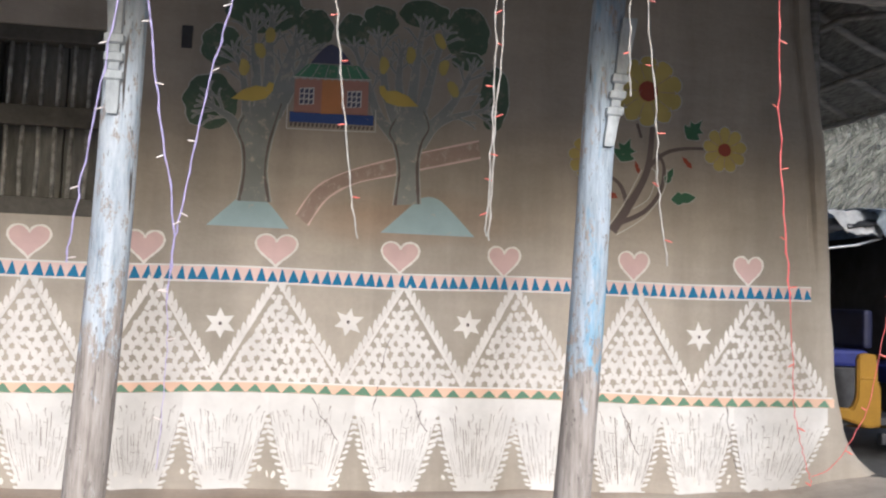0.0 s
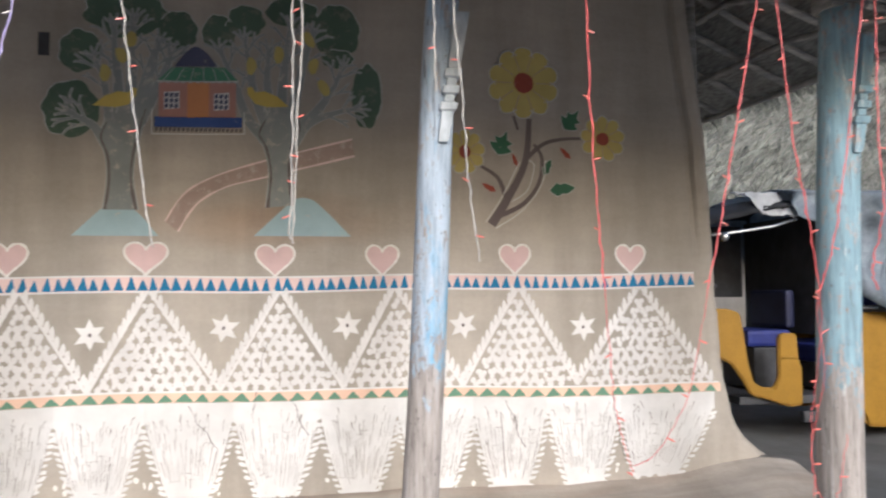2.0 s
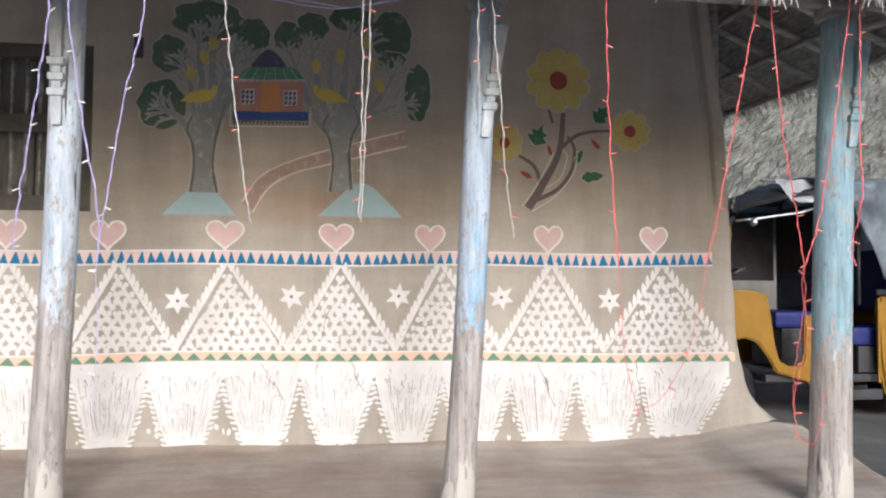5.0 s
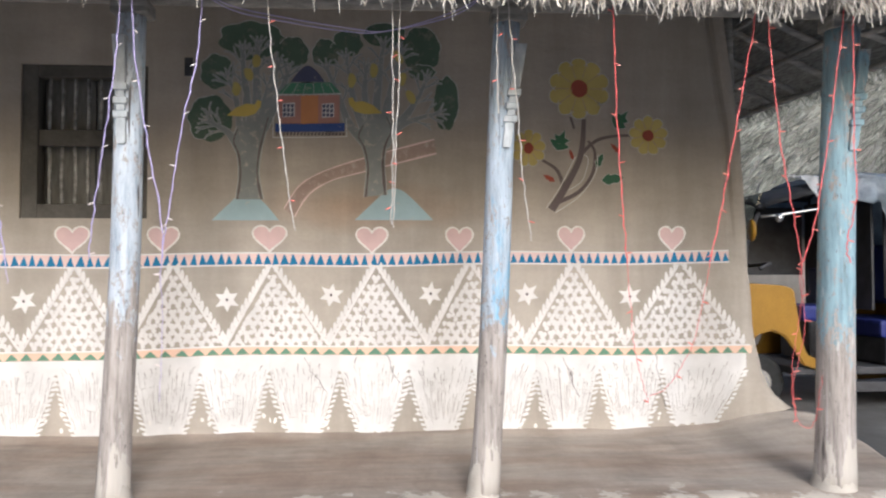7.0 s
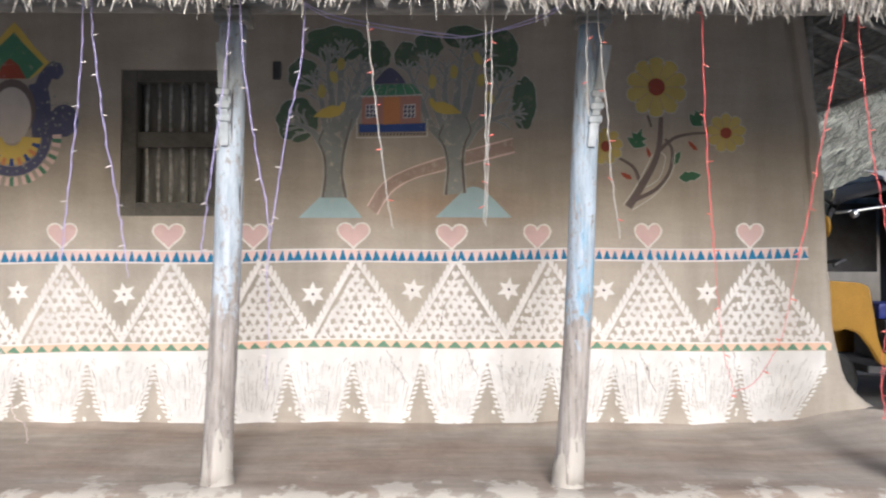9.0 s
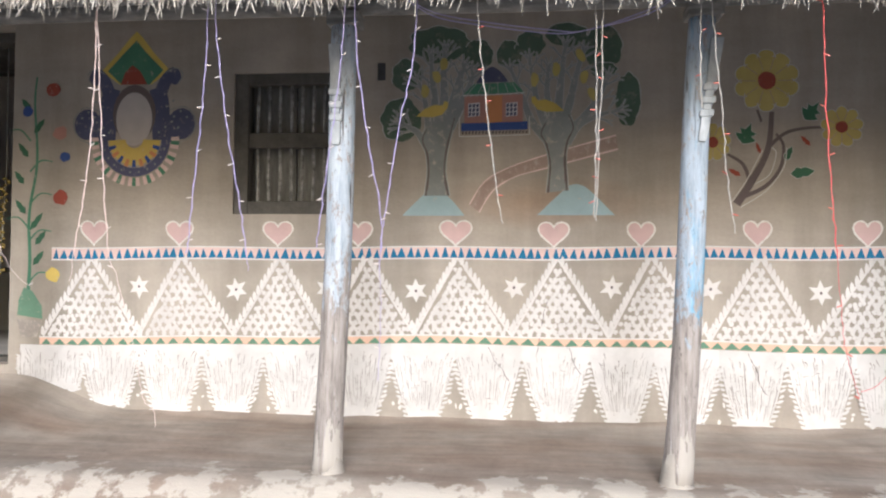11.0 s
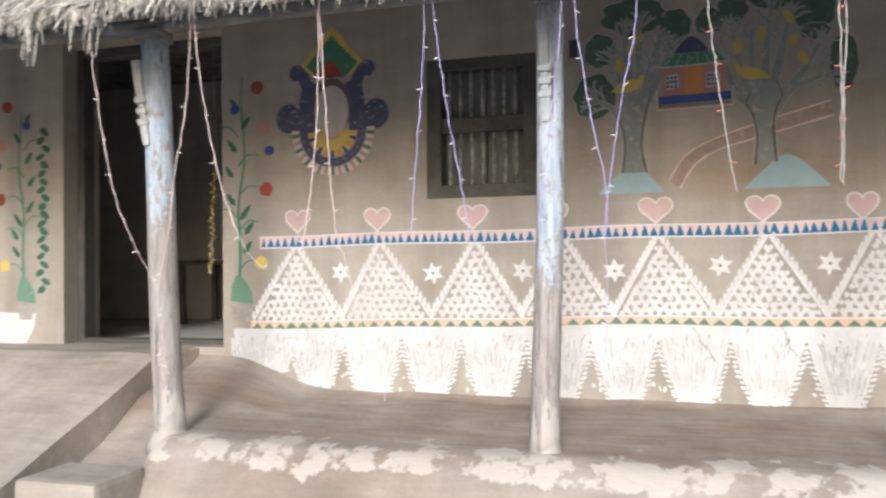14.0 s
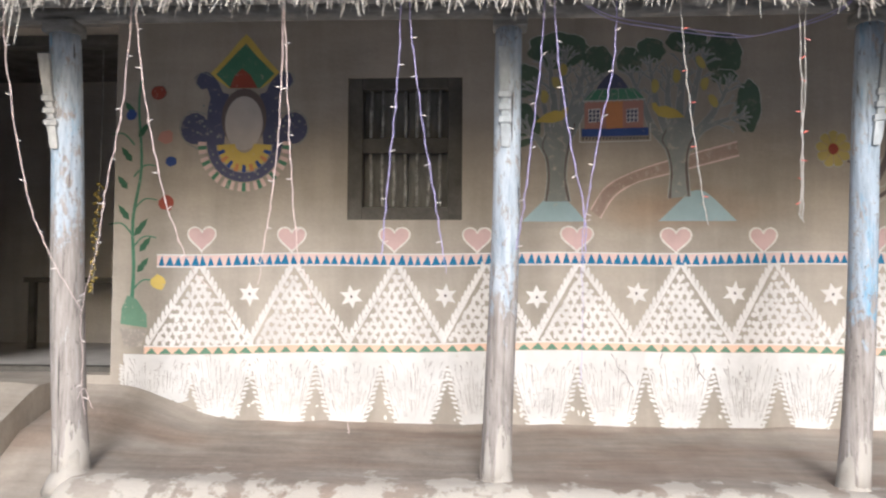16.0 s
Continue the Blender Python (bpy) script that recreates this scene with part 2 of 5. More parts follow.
M_TIMBER = plain("smoky_rafter", (0.25, 0.24, 0.222), 0.85, 0, 8, 0.35, 0.4, (1, 1, 6))
M_POLE = plain("weathered_pole", (0.46, 0.44, 0.405), 0.8, 0, 8, 0.35, 0.4, (1, 1, 6))
M_STRAW = plain("dry_straw", (0.57, 0.53, 0.47), 0.8, 0, 6, 0.45, 0.0)
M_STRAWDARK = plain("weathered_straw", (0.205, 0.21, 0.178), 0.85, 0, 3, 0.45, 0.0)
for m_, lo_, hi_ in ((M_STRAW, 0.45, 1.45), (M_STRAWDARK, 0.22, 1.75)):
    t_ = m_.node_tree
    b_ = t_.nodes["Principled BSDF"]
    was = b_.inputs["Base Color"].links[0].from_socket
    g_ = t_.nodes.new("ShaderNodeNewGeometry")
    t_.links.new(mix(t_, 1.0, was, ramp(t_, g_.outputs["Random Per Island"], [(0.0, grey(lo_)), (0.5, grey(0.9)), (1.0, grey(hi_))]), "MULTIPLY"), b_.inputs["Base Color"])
M_THATCH = plain("thatch_mass", (0.40, 0.385, 0.345), 0.95, 0, 12, 0.5, 1.0, (6, 1, 1))
M_PURPLE = plain("violet_cable", (0.46, 0.41, 0.66), 0.4, 0, 12, 0.1, 0)
M_CLEAR = plain("clear_cable", (0.50, 0.47, 0.43), 0.35, 0, 12, 0.1, 0)
M_ROSE = plain("rosy_cable", (0.74, 0.60, 0.56), 0.35, 0, 12, 0.1, 0)
M_REDCABLE = plain("red_cable", (0.70, 0.13, 0.13), 0.4, 0, 12, 0.1, 0)
M_BULB = plain("bulb_plastic", (0.80, 0.72, 0.68), 0.25, 0, 12, 0.05, 0)
M_BULBRED = plain("bulb_red", (0.80, 0.22, 0.18), 0.25, 0, 12, 0.05, 0)
M_YBODY = plain("rickshaw_yellow", (0.28, 0.15, 0.014), 0.42, 0, 4, 0.12, 0.05)
M_BLACK = plain("black_canopy", (0.05, 0.05, 0.054), 0.55, 0, 8, 0.3, 0.2)
M_TARP = plain("grey_blue_tarpaulin", (0.27, 0.31, 0.355), 0.38, 0, 4, 0.5, 0.2)
M_CLOTH = plain("white_cloth", (0.68, 0.68, 0.68), 0.9, 0, 9, 0.15, 0.3)
M_SEAT = plain("blue_vinyl", (0.022, 0.03, 0.16), 0.5, 0, 8, 0.2, 0.1)
M_NAVYVINYL = plain("navy_vinyl", (0.022, 0.024, 0.06), 0.55, 0, 8, 0.2, 0.1)
M_CHROME = plain("chrome", (0.62, 0.62, 0.62), 0.25, 0.9, 9, 0.1, 0)
M_TYRE = plain("tyre_rubber", (0.025, 0.025, 0.025), 0.85, 0, 30, 0.2, 0.4)
M_SACK = plain("sack_cloth", (0.26, 0.25, 0.235), 0.95, 0, 14, 0.3, 0.4)
M_GARLAND = plain("marigold", (0.36, 0.27, 0.075), 0.9, 0, 30, 0.3, 0.2)


# ---- mesh helpers ----
def part(name, bm, material, parent=None, label="", smooth=False):
    me = bpy.data.meshes.new(name)
    bm.to_mesh(me)
    bm.free()
    me.materials.append(material)
    if smooth:
        me.polygons.foreach_set("use_smooth", [True] * len(me.polygons))
    ob = new(name, me)
    ob.parent = parent
    if label:
        ob["label"] = label
    return ob


def box(bm, x0, x1, y0, y1, z0, z1, bevel=0.0):
    r = bmesh.ops.create_cube(bm, size=1, matrix=Matrix.Translation(((x0 + x1) / 2, (y0 + y1) / 2, (z0 + z1) / 2)) @ Matrix.Diagonal((x1 - x0, y1 - y0, z1 - z0, 1)))
    if bevel:
        es = list({e for v in r["verts"] for e in v.link_edges})
        bmesh.ops.bevel(bm, geom=es, offset=bevel, segments=2, affect="EDGES", profile=0.6)


def boxed(name, dims, material, parent=None, bevel=0.0, label=""):
    bm = bmesh.new()
    box(bm, *dims, bevel)
    return part(name, bm, material, parent, label)


def tube(bm, pts, radii, sides=6, cap=True):
    """A round bar along pts; radii: one number or one for each point."""
    pts = [Vector(p) for p in pts]
    if isinstance(radii, (int, float)):
        radii = [radii] * len(pts)
    rings = []
    for i, p in enumerate(pts):
        d = (pts[min(i + 1, len(pts) - 1)] - pts[max(i - 1, 0)]).normalized()
        u = d.cross(Vector((0, 1, 0.013))).normalized()
        w = d.cross(u)
        rings.append([bm.verts.new(p + (u * math.cos(a) + w * math.sin(a)) * radii[i]) for a in (2 * math.pi * k / sides for k in range(sides))])
    for a, b in zip(rings, rings[1:]):
        for k in range(sides):
            bm.faces.new((a[k], a[(k + 1) % sides], b[(k + 1) % sides], b[k]))
    if cap:
        bm.faces.new(rings[0][::-1])
        bm.faces.new(rings[-1])


def smooth_line(pts, n=6):
    """Points along a soft curve through pts (any dimension)."""
    out = []
    p = [np.array(q, float) for q in pts]
    for i in range(len(p) - 1):
        a, b, c, d = p[max(i - 1, 0)], p[i], p[i + 1], p[min(i + 2, len(p) - 1)]
        for k in range(n):
            s = k / n
            out.append(0.5 * (2 * b + (c - a) * s + (2 * a - 5 * b + 4 * c - d) * s * s + (3 * b - a - 3 * c + d) * s ** 3))
    out.append(p[-1])
    return [tuple(q) for q in out]


def loft(bm, sections, closed=True, cap=True):
    rings = [[bm.verts.new(p) for p in s] for s in sections]
    n = len(rings[0])
    for a, b in zip(rings, rings[1:]):
        for k in range(n if closed else n - 1):
            bm.faces.new((a[k], a[(k + 1) % n], b[(k + 1) % n], b[k]))
    if cap and closed:
        bm.faces.new(rings[0][::-1])
        bm.faces.new(rings[-1])


def sheet(bm, nx, ny, fn):
    """A grid whose point at (u, v) in 0..1 is fn(u, v)."""
    vs = [[bm.verts.new(fn(i / nx, j / ny)) for i in range(nx + 1)] for j in range(ny + 1)]
    for j in range(ny):
        for i in range(nx):
            bm.faces.new((vs[j][i], vs[j][i + 1], vs[j + 1][i + 1], vs[j + 1][i]))


def thing(name, label, category, group="", at=(0, 0, 0)):
    ob = new(name)
    ob.location = at
    ob.empty_display_size = 0.1
    return tagged(ob, label, category, group)


def straws(name, rows, material, parent=None):
    """Many bent stalks in one mesh. rows: (root, direction, length, radius, sag)."""
    verts, faces = [], []
    for root, way, length, rad, sag in rows:
        root, way = Vector(root), Vector(way).normalized()
        u = way.orthogonal().normalized()
        w = way.cross(u)
        n0 = len(verts)
        for s, r in ((0.0, 1.0), (0.55, 0.9), (1.0, 0.5)):
            c = root + way * (length * s) + Vector((0, 0, -sag * s * s))
            for k in range(3):
                a = 2.1 * k
                verts.append(c + (u * math.cos(a) + w * math.sin(a)) * (rad * r))
        for q in (0, 3):
            for k in range(3):
                faces.append((n0 + q + k, n0 + q + (k + 1) % 3, n0 + q + 3 + (k + 1) % 3, n0 + q + 3 + k))
        faces.append((n0 + 6, n0 + 7, n0 + 8))
    me = bpy.data.meshes.new(name)
    me.from_pydata([tuple(v) for v in verts], [], faces)
    me.materials.append(material)
    ob = new(name, me)
    ob.parent = parent
    ob["kind"] = "stuff"
    return ob


rnd = random.Random(7)


def jit(a):
    return rnd.uniform(-a, a)


# flat paint on the wall: shapes are drawn in wall metres (x, z)
def ell(cx, cz, rx, rz, n=12, turn=0.0, wob=0.0):
    c, s = math.cos(turn), math.sin(turn)
    out = []
    for k in range(n):
        a = 2 * math.pi * k / n
        q = 1 + jit(wob)
        x, z = rx * q * math.cos(a), rz * q * math.sin(a)
        out.append((cx + x * c - z * s, cz + x * s + z * c))
    return out


def stroke(pts, w0, w1=None, n=5, rough=0.0):
    """Quads along a soft line; width runs from w0 to w1."""
    w1 = w0 if w1 is None else w1
    line = smooth_line(pts, n)
    sides = []
    for i, p in enumerate(line):
        a, b = line[max(i - 1, 0)], line[min(i + 1, len(line) - 1)]
        dx, dz = b[0] - a[0], b[1] - a[1]
        d = math.hypot(dx, dz) or 1
        w = (w0 + (w1 - w0) * i / (len(line) - 1)) / 2 * (1 + jit(rough))
        sides.append(((p[0] - dz / d * w, p[1] + dx / d * w), (p[0] + dz / d * w, p[1] - dx / d * w)))
    return [[a[1], b[1], b[0], a[0]] for a, b in zip(sides, sides[1:])]


def loop_line(poly, w):
    return stroke(list(poly) + [poly[0]], w, n=2, rough=0.3)


def paint(name, shapes, material, parent, layer=1, label=""):
    bm = bmesh.new()
    for i, s in enumerate(shapes):
        y = -0.0010 * layer - 0.0007 * i / len(shapes)
        area = sum(a[0] * b[1] - b[0] * a[1] for a, b in zip(s, s[1:] + s[:1]))
        vs = [bm.verts.new((x, y, z)) for x, z in (s if area > 0 else s[::-1])]
        bm.faces.new(vs)
    return part(name, bm, material, parent, label)


# ---- the house: walls, floor, room ----
GROUND = -0.33
TOP = 2.55
DOOR = (-4.36, -3.24, 0.28, 2.14)
WIN = (-1.99, -1.39, 1.10, 1.85)
bm = bmesh.new()
for x0, x1, z0, z1 in (
    (-6.6, DOOR[0], GROUND, TOP), (DOOR[0], DOOR[1], GROUND, DOOR[2]), (DOOR[0], DOOR[1], DOOR[3], TOP),
    (DOOR[1], WIN[0], GROUND, TOP), (WIN[0], WIN[1], GROUND, WIN[2]), (WIN[0], WIN[1], WIN[3], TOP), (WIN[1], 1.25, GROUND, TOP)):
    box(bm, x0, x1, 0, 0.32, z0, z1)
bmesh.ops.remove_doubles(bm, verts=bm.verts, dist=0.0005)
wall = part("wall_front", bm, M_WALL)
tagged(wall, "brown mud-plastered house wall painted with a folk mural", "wall", kind="structure")


# rounded corner of the wall, spreading into the floor at its foot
def corner_x(z):
    zs = (GROUND, 0.0, 0.06, 0.12, 0.2, 0.3, 0.5, 0.75, 1.5, 2.1, TOP)
    xs = (2.16, 2.10, 2.0, 1.88, 1.78, 1.71, 1.66, 1.645, 1.605, 1.53, 1.50)
    return float(np.interp(z, zs, xs))


bm = bmesh.new()
secs = []
for z in (GROUND, -0.1, 0.0, 0.03, 0.06, 0.1, 0.15, 0.2, 0.26, 0.32, 0.38, 0.44, 0.5, 0.56, 0.62, 0.69, 0.76, 0.84, 0.92, 1.0, 1.08, 1.16, 1.24, 1.32, 1.4, 1.5, 1.6, 1.7, 1.8, 1.95, 2.1, TOP):
    x = corner_x(z) + 0.012 * noise.noise((0, z * 4, 3)) + 0.007 * noise.noise((0, z * 13, 6))
    r = 0.05 + 0.25 * max(0, 0.35 - z)
    dip = 0.026 * min(1, max(0, (z - 0.95) / 0.4))
    xg = max(1.32, x - r - 0.02)
    sec = [(1.25, 0, z)] + [(xg + dx_, dip * q, z) for dx_, q in ((-0.055, 0.0), (-0.042, 0.9), (-0.018, 1.0), (-0.004, 0.2))]
    for k in range(6):
        a = math.pi / 2 * k / 5
        sec.append((x - r + r * math.sin(a), 0.002 + r - r * math.cos(a), z))
    sec += [(x, 0.32, z), (1.25, 0.32, z)]
    secs.append(sec)
loft(bm, secs)
bmesh.ops.recalc_face_normals(bm, faces=bm.faces)
tagged(part("wall_corner", bm, M_WALL), "rounded mud wall corner flaring out at its foot", "wall", kind="structure")
bm = bmesh.new()
tube(bm, [(1.56, 0.05, 1.55), (1.555, 0.06, 2.0), (1.545, 0.05, 2.5)], [0.022, 0.026, 0.026], 8)
tagged(part("corner_pole", bm, M_TIMBER, smooth=True), "thin smoke-dark wooden pole against the wall corner", "pole")

boxed("wall_side", (1.02, 1.25, 0.32, 3.6, GROUND, TOP), M_WALL)
boxed("wall_back", (-6.6, 1.25, 3.6, 3.85, GROUND, TOP), M_DARKMUD)
boxed("wall_west", (-6.85, -6.6, 0.0, 3.85, GROUND, TOP), M_WALL)
boxed("floor_room", (-6.6, 1.02, 0.32, 3.6, GROUND, 0.27), M_DARKMUD)
for n, lab in (("wall_side", "mud house side wall"), ("wall_back", "dark mud wall of the inner room"), ("wall_west", "mud end wall of the house"), ("floor_room", "dark earthen floor of the inner room")):
    tagged(bpy.data.objects[n], lab, "floor" if "floor" in n else "wall", kind="structure")
boxed("ceiling", (-6.6, 1.02, 0.32, 3.6, 2.47, 2.54), M_TIMBER)
tagged(bpy.data.objects["ceiling"], "dark timber ceiling of the inner room", "ceiling", kind="structure")
# pale partition added close behind the doorway so the room reads less dark
boxed("added_partition", (-6.6, -2.75, 2.40, 2.52, 0.27, 2.47), M_DARKMUD)
tagged(bpy.data.objects["added_partition"], "pale mud partition added inside the house to brighten the doorway", "wall", kind="structure")


# veranda floor: slopes a little to the front, heaps up towards the door
def floor_z(x, y):
    z = 0.035 * max(0.0, 1 + y / 1.1)
    z += 0.02 * max(0.0, 1 + y / 0.10) ** 2
    near = min(1, max(0, (-2.52 - x) / 0.72))
    z += 0.18 * near * near * (3 - 2 * near) * min(1, max(0, 1 + y / 0.85))
    z -= min(1, max(0, (-2.90 - x) / 0.12)) * 0.38 * max(0, -y - 0.55)
    z += 0.07 * math.exp(-((x - 1.78) / 0.30) ** 2 - ((y + 0.02) / 0.35) ** 2)
    z += 0.010 * noise.noise((x * 1.7, y * 2.3, 0)) + 0.006 * noise.noise((x * 6, y * 7, 4))
    return z


def floor_pt(u, v):
    y = -1.34 + 1.36 * v
    xr = 2.12 - 0.25 * max(0, -y - 0.35) ** 1.5
    x = -3.42 + (xr + 3.42) * u
    z = floor_z(x, y)
    rim = min(1, max(0, (-1.05 - 0.05 * noise.noise((x * 2.3, 0, 3)) - y) / 0.24))
    z -= 0.30 * rim ** 2
    rimx = min(1, max(0, (x - xr + 0.16) / 0.16))
    return (x, y, z - 0.16 * rimx ** 2)


bm = bmesh.new()
sheet(bm, 150, 48, floor_pt)
edge = [e for e in bm.edges if e.is_boundary]
ext = bmesh.ops.extrude_edge_only(bm, edges=edge)
for v in ext["geom"]:
    if isinstance(v, bmesh.types.BMVert):
        v.co.z = GROUND - 0.02
bmesh.ops.recalc_face_normals(bm, faces=bm.faces)
tagged(part("floor_veranda", bm, M_FLOOR_DAPPLED, smooth=True), "uneven grey-brown mud veranda floor with sun dapple painted along its front", "floor", kind="structure")

# ramp and threshold before the door
bm = bmesh.new()
sheet(bm, 24, 30, lambda u, v: (-6.4 + 3.0 * u + 0.02 * noise.noise((v * 5, 0, 0)) * (u > 0.98), -2.35 + 2.36 * v,
      max(GROUND - 0.01, 0.285 + 0.41 * min(0, -2.35 + 2.36 * v + 0.40)) + 0.012 * noise.noise((u * 8, v * 6, 2)) - 0.03 * max(0, u - 0.97) * 33 * 0.4))
ext = bmesh.ops.extrude_edge_only(bm, edges=[e for e in bm.edges if e.is_boundary])
for v in ext["geom"]:
    if isinstance(v, bmesh.types.BMVert):
        v.co.z = GROUND - 0.02
bmesh.ops.recalc_face_normals(bm, faces=bm.faces)
tagged(part("entrance_ramp", bm, M_FLOOR, smooth=False), "smoothed mud ramp leading up to the doorway", "ramp", kind="structure")
bm = bmesh.new()
box(bm, -3.27, -2.88, -1.52, -1.20, GROUND, -0.09, 0.03)
tagged(part("step_block", bm, M_FLOOR), "low mud step block at the veranda edge", "step", kind="structure")

# yard
bm = bmesh.new()
sheet(bm, 60, 60, lambda u, v: (lambda x, y: (x, y, GROUND + 0.015 * noise.noise((x * 0.9, y * 0.9, 1)) * (abs(x) < 12 and abs(y) < 12)))(
    (u - 0.5) * 24 if 0 < u < 1 else (u - 0.5) * 800, (v - 0.5) * 24 if 0 < v < 1 else (v - 0.5) * 800))
tagged(part("ground", bm, M_GROUND, smooth=True), "trodden pale earth of the village yard", "ground", kind="structure")

bm = bmesh.new()
sheet(bm, 40, 40, lambda u, v: (2.05 + 9.5 * u + 0.12 * noise.noise((v * 9, 0, 4)), -1.0 + 5.7 * v, GROUND + 0.022 + 0.010 * noise.noise((u * 14, v * 11, 1))))
bmesh.ops.solidify(bm, geom=bm.faces[:], thickness=0.05)
tagged(part("lane", bm, M_LANE, smooth=True), "dark trodden lane beside the house", "lane", kind="structure")


# ---- mural on the front wall ----
def border_z(x, a, b):
    return a + (b - a) * (x + 3.0) / 4.6 + 0.004 * math.sin(x * 5)


def ribbon(x0, x1, low, high, step=0.08):
    n = int((x1 - x0) / step)
    xs = [x0 + (x1 - x0) * k / n for k in range(n + 1)]
    return [[(a, low(a)), (b, low(b)), (b, high(b)), (a, high(a))] for a, b in zip(xs, xs[1:])]


# upper border: pale pink band with blue triangles
def ub_low(x):
    return border_z(x, 0.858, 0.886)


def ub_top(x):
    return border_z(x, 0.914, 0.938)


band = paint("border_band", ribbon(-3.0, 1.515, ub_low, ub_top), M_PALEPINK, wall, 1, "pale pink painted band")
paint("border_line", ribbon(-3.0, 1.515, lambda x: ub_top(x), lambda x: ub_top(x) + 0.007), M_WHITE, wall, 3, "thin white line")
paint("border_line", ribbon(-3.0, 1.515, lambda x: ub_low(x) - 0.007, lambda x: ub_low(x)), M_WHITE, wall, 3, "thin white line")


def tri_mesh(name, w, h, material):
    bm = bmesh.new()
    bm.faces.new([bm.verts.new(p) for p in ((-w / 2, 0, 0), (w / 2, 0, 0.001), (w * 0.06, 0, h), (-w * 0.05, 0, h * 0.98))])
    me = bpy.data.meshes.new(name)
    bm.to_mesh(me)
    bm.free()
    me.materials.append(material)
    return me


paint("border_band", ribbon(-5.6, -4.97, ub_low, ub_top), M_PALEPINK, wall, 1, "pale pink painted band")
paint("border_line", ribbon(-5.6, -4.97, lambda x: ub_top(x), lambda x: ub_top(x) + 0.007) + ribbon(-5.6, -4.97, lambda x: ub_low(x) - 0.007, lambda x: ub_low(x)), M_WHITE, wall, 3, "thin white line")
blue_tri, green_tri = tri_mesh("blue_triangle", 0.041, 0.049, M_BLUE), tri_mesh("green_triangle", 0.066, 0.031, M_TRIGREEN)
x = -5.58
while x < 1.50:
    if -5.0 < x < -2.975:
        x = -2.975
    ob = new("blue_triangle", blue_tri)
    ob.location, ob.scale, ob.rotation_euler = (x, -0.0028, ub_low(x) + 0.001), (1 + jit(0.2), 1, 1 + jit(0.14)), (0, jit(0.09), 0)
    ob.parent = wall
    x += 0.0435 + jit(0.005)


# lower border: peach band with green triangles
def lb_low(x):
    return border_z(x, 0.392, 0.416) + 0.03 * math.exp(-((x + 0.7) / 1.5) ** 2)


def lb_top(x):
    return lb_low(x) + 0.038


paint("border_band", ribbon(-3.06, 1.63, lb_low, lb_top), M_PEACH, wall, 1, "peach painted band")
paint("border_band", ribbon(-5.6, -4.95, lb_low, lb_top), M_PEACH, wall, 1, "peach painted band")
paint("border_line", ribbon(-3.06, 1.62, lambda x: lb_top(x), lambda x: lb_top(x) + 0.007), M_WHITE, wall, 3, "thin white line")
x = -5.56
while x < 1.63:
    if -4.98 < x < -3.02:
        x = -3.02
    ob = new("green_triangle", green_tri)
    ob.location, ob.scale, ob.rotation_euler = (x, -0.0028, lb_low(x) + 0.001), (1 + jit(0.15), 1, 1 + jit(0.12)), (0, jit(0.07), 0)
    ob.parent = wall
    x += 0.073 + jit(0.006)


# hearts
def heart_poly(cx, cz, w, h, n=26):
    out = []
    for k in range(n):
        a = 2 * math.pi * k / n
        out.append((cx + w / 2 * math.sin(a) ** 3, cz + h / 2 * (0.83 * math.cos(a) - 0.32 * math.cos(2 * a) - 0.13 * math.cos(3 * a) - 0.05 * math.cos(4 * a)) ))
    return out


for cx, w in ((-2.76, 0.15), (-2.28, 0.15), (-1.74, 0.16), (-1.31, 0.15), (-0.80, 0.165), (-0.30, 0.155), (0.135, 0.135), (0.70, 0.135), (1.22, 0.135)):
    p = heart_poly(cx, 1.008 + jit(0.006), w, 0.145)
    hp = paint("painted_heart", [p], M_PINK, wall, 1, "dusty pink painted heart with a white outline")
    paint("outline", loop_line(p, 0.009), M_WHITE_THIN, hp, 2, "white outline")

# six-pointed stars
for cx, cz in ((1.0, 0.712), (0.474, 0.726), (-0.009, 0.73), (-0.5, 0.725), (-1.004, 0.703), (-1.473, 0.708), (-1.963, 0.70), (-2.5, 0.711)):
    a0, pts = jit(0.2), []
    for k in range(12):
        r = (0.062 if k % 2 == 0 else 0.031) * (1 + jit(0.08))
        pts.append((cx + r * math.sin(a0 + k * math.pi / 6), cz + r * math.cos(a0 + k * math.pi / 6)))
    st = paint("painted_star", [pts], M_WHITE_SOFT, wall, 1, "white six-pointed star with a dark dot")
    paint("dot", [ell(cx, cz, 0.007, 0.008, 8)], M_STEM, st, 2, "dark dot")

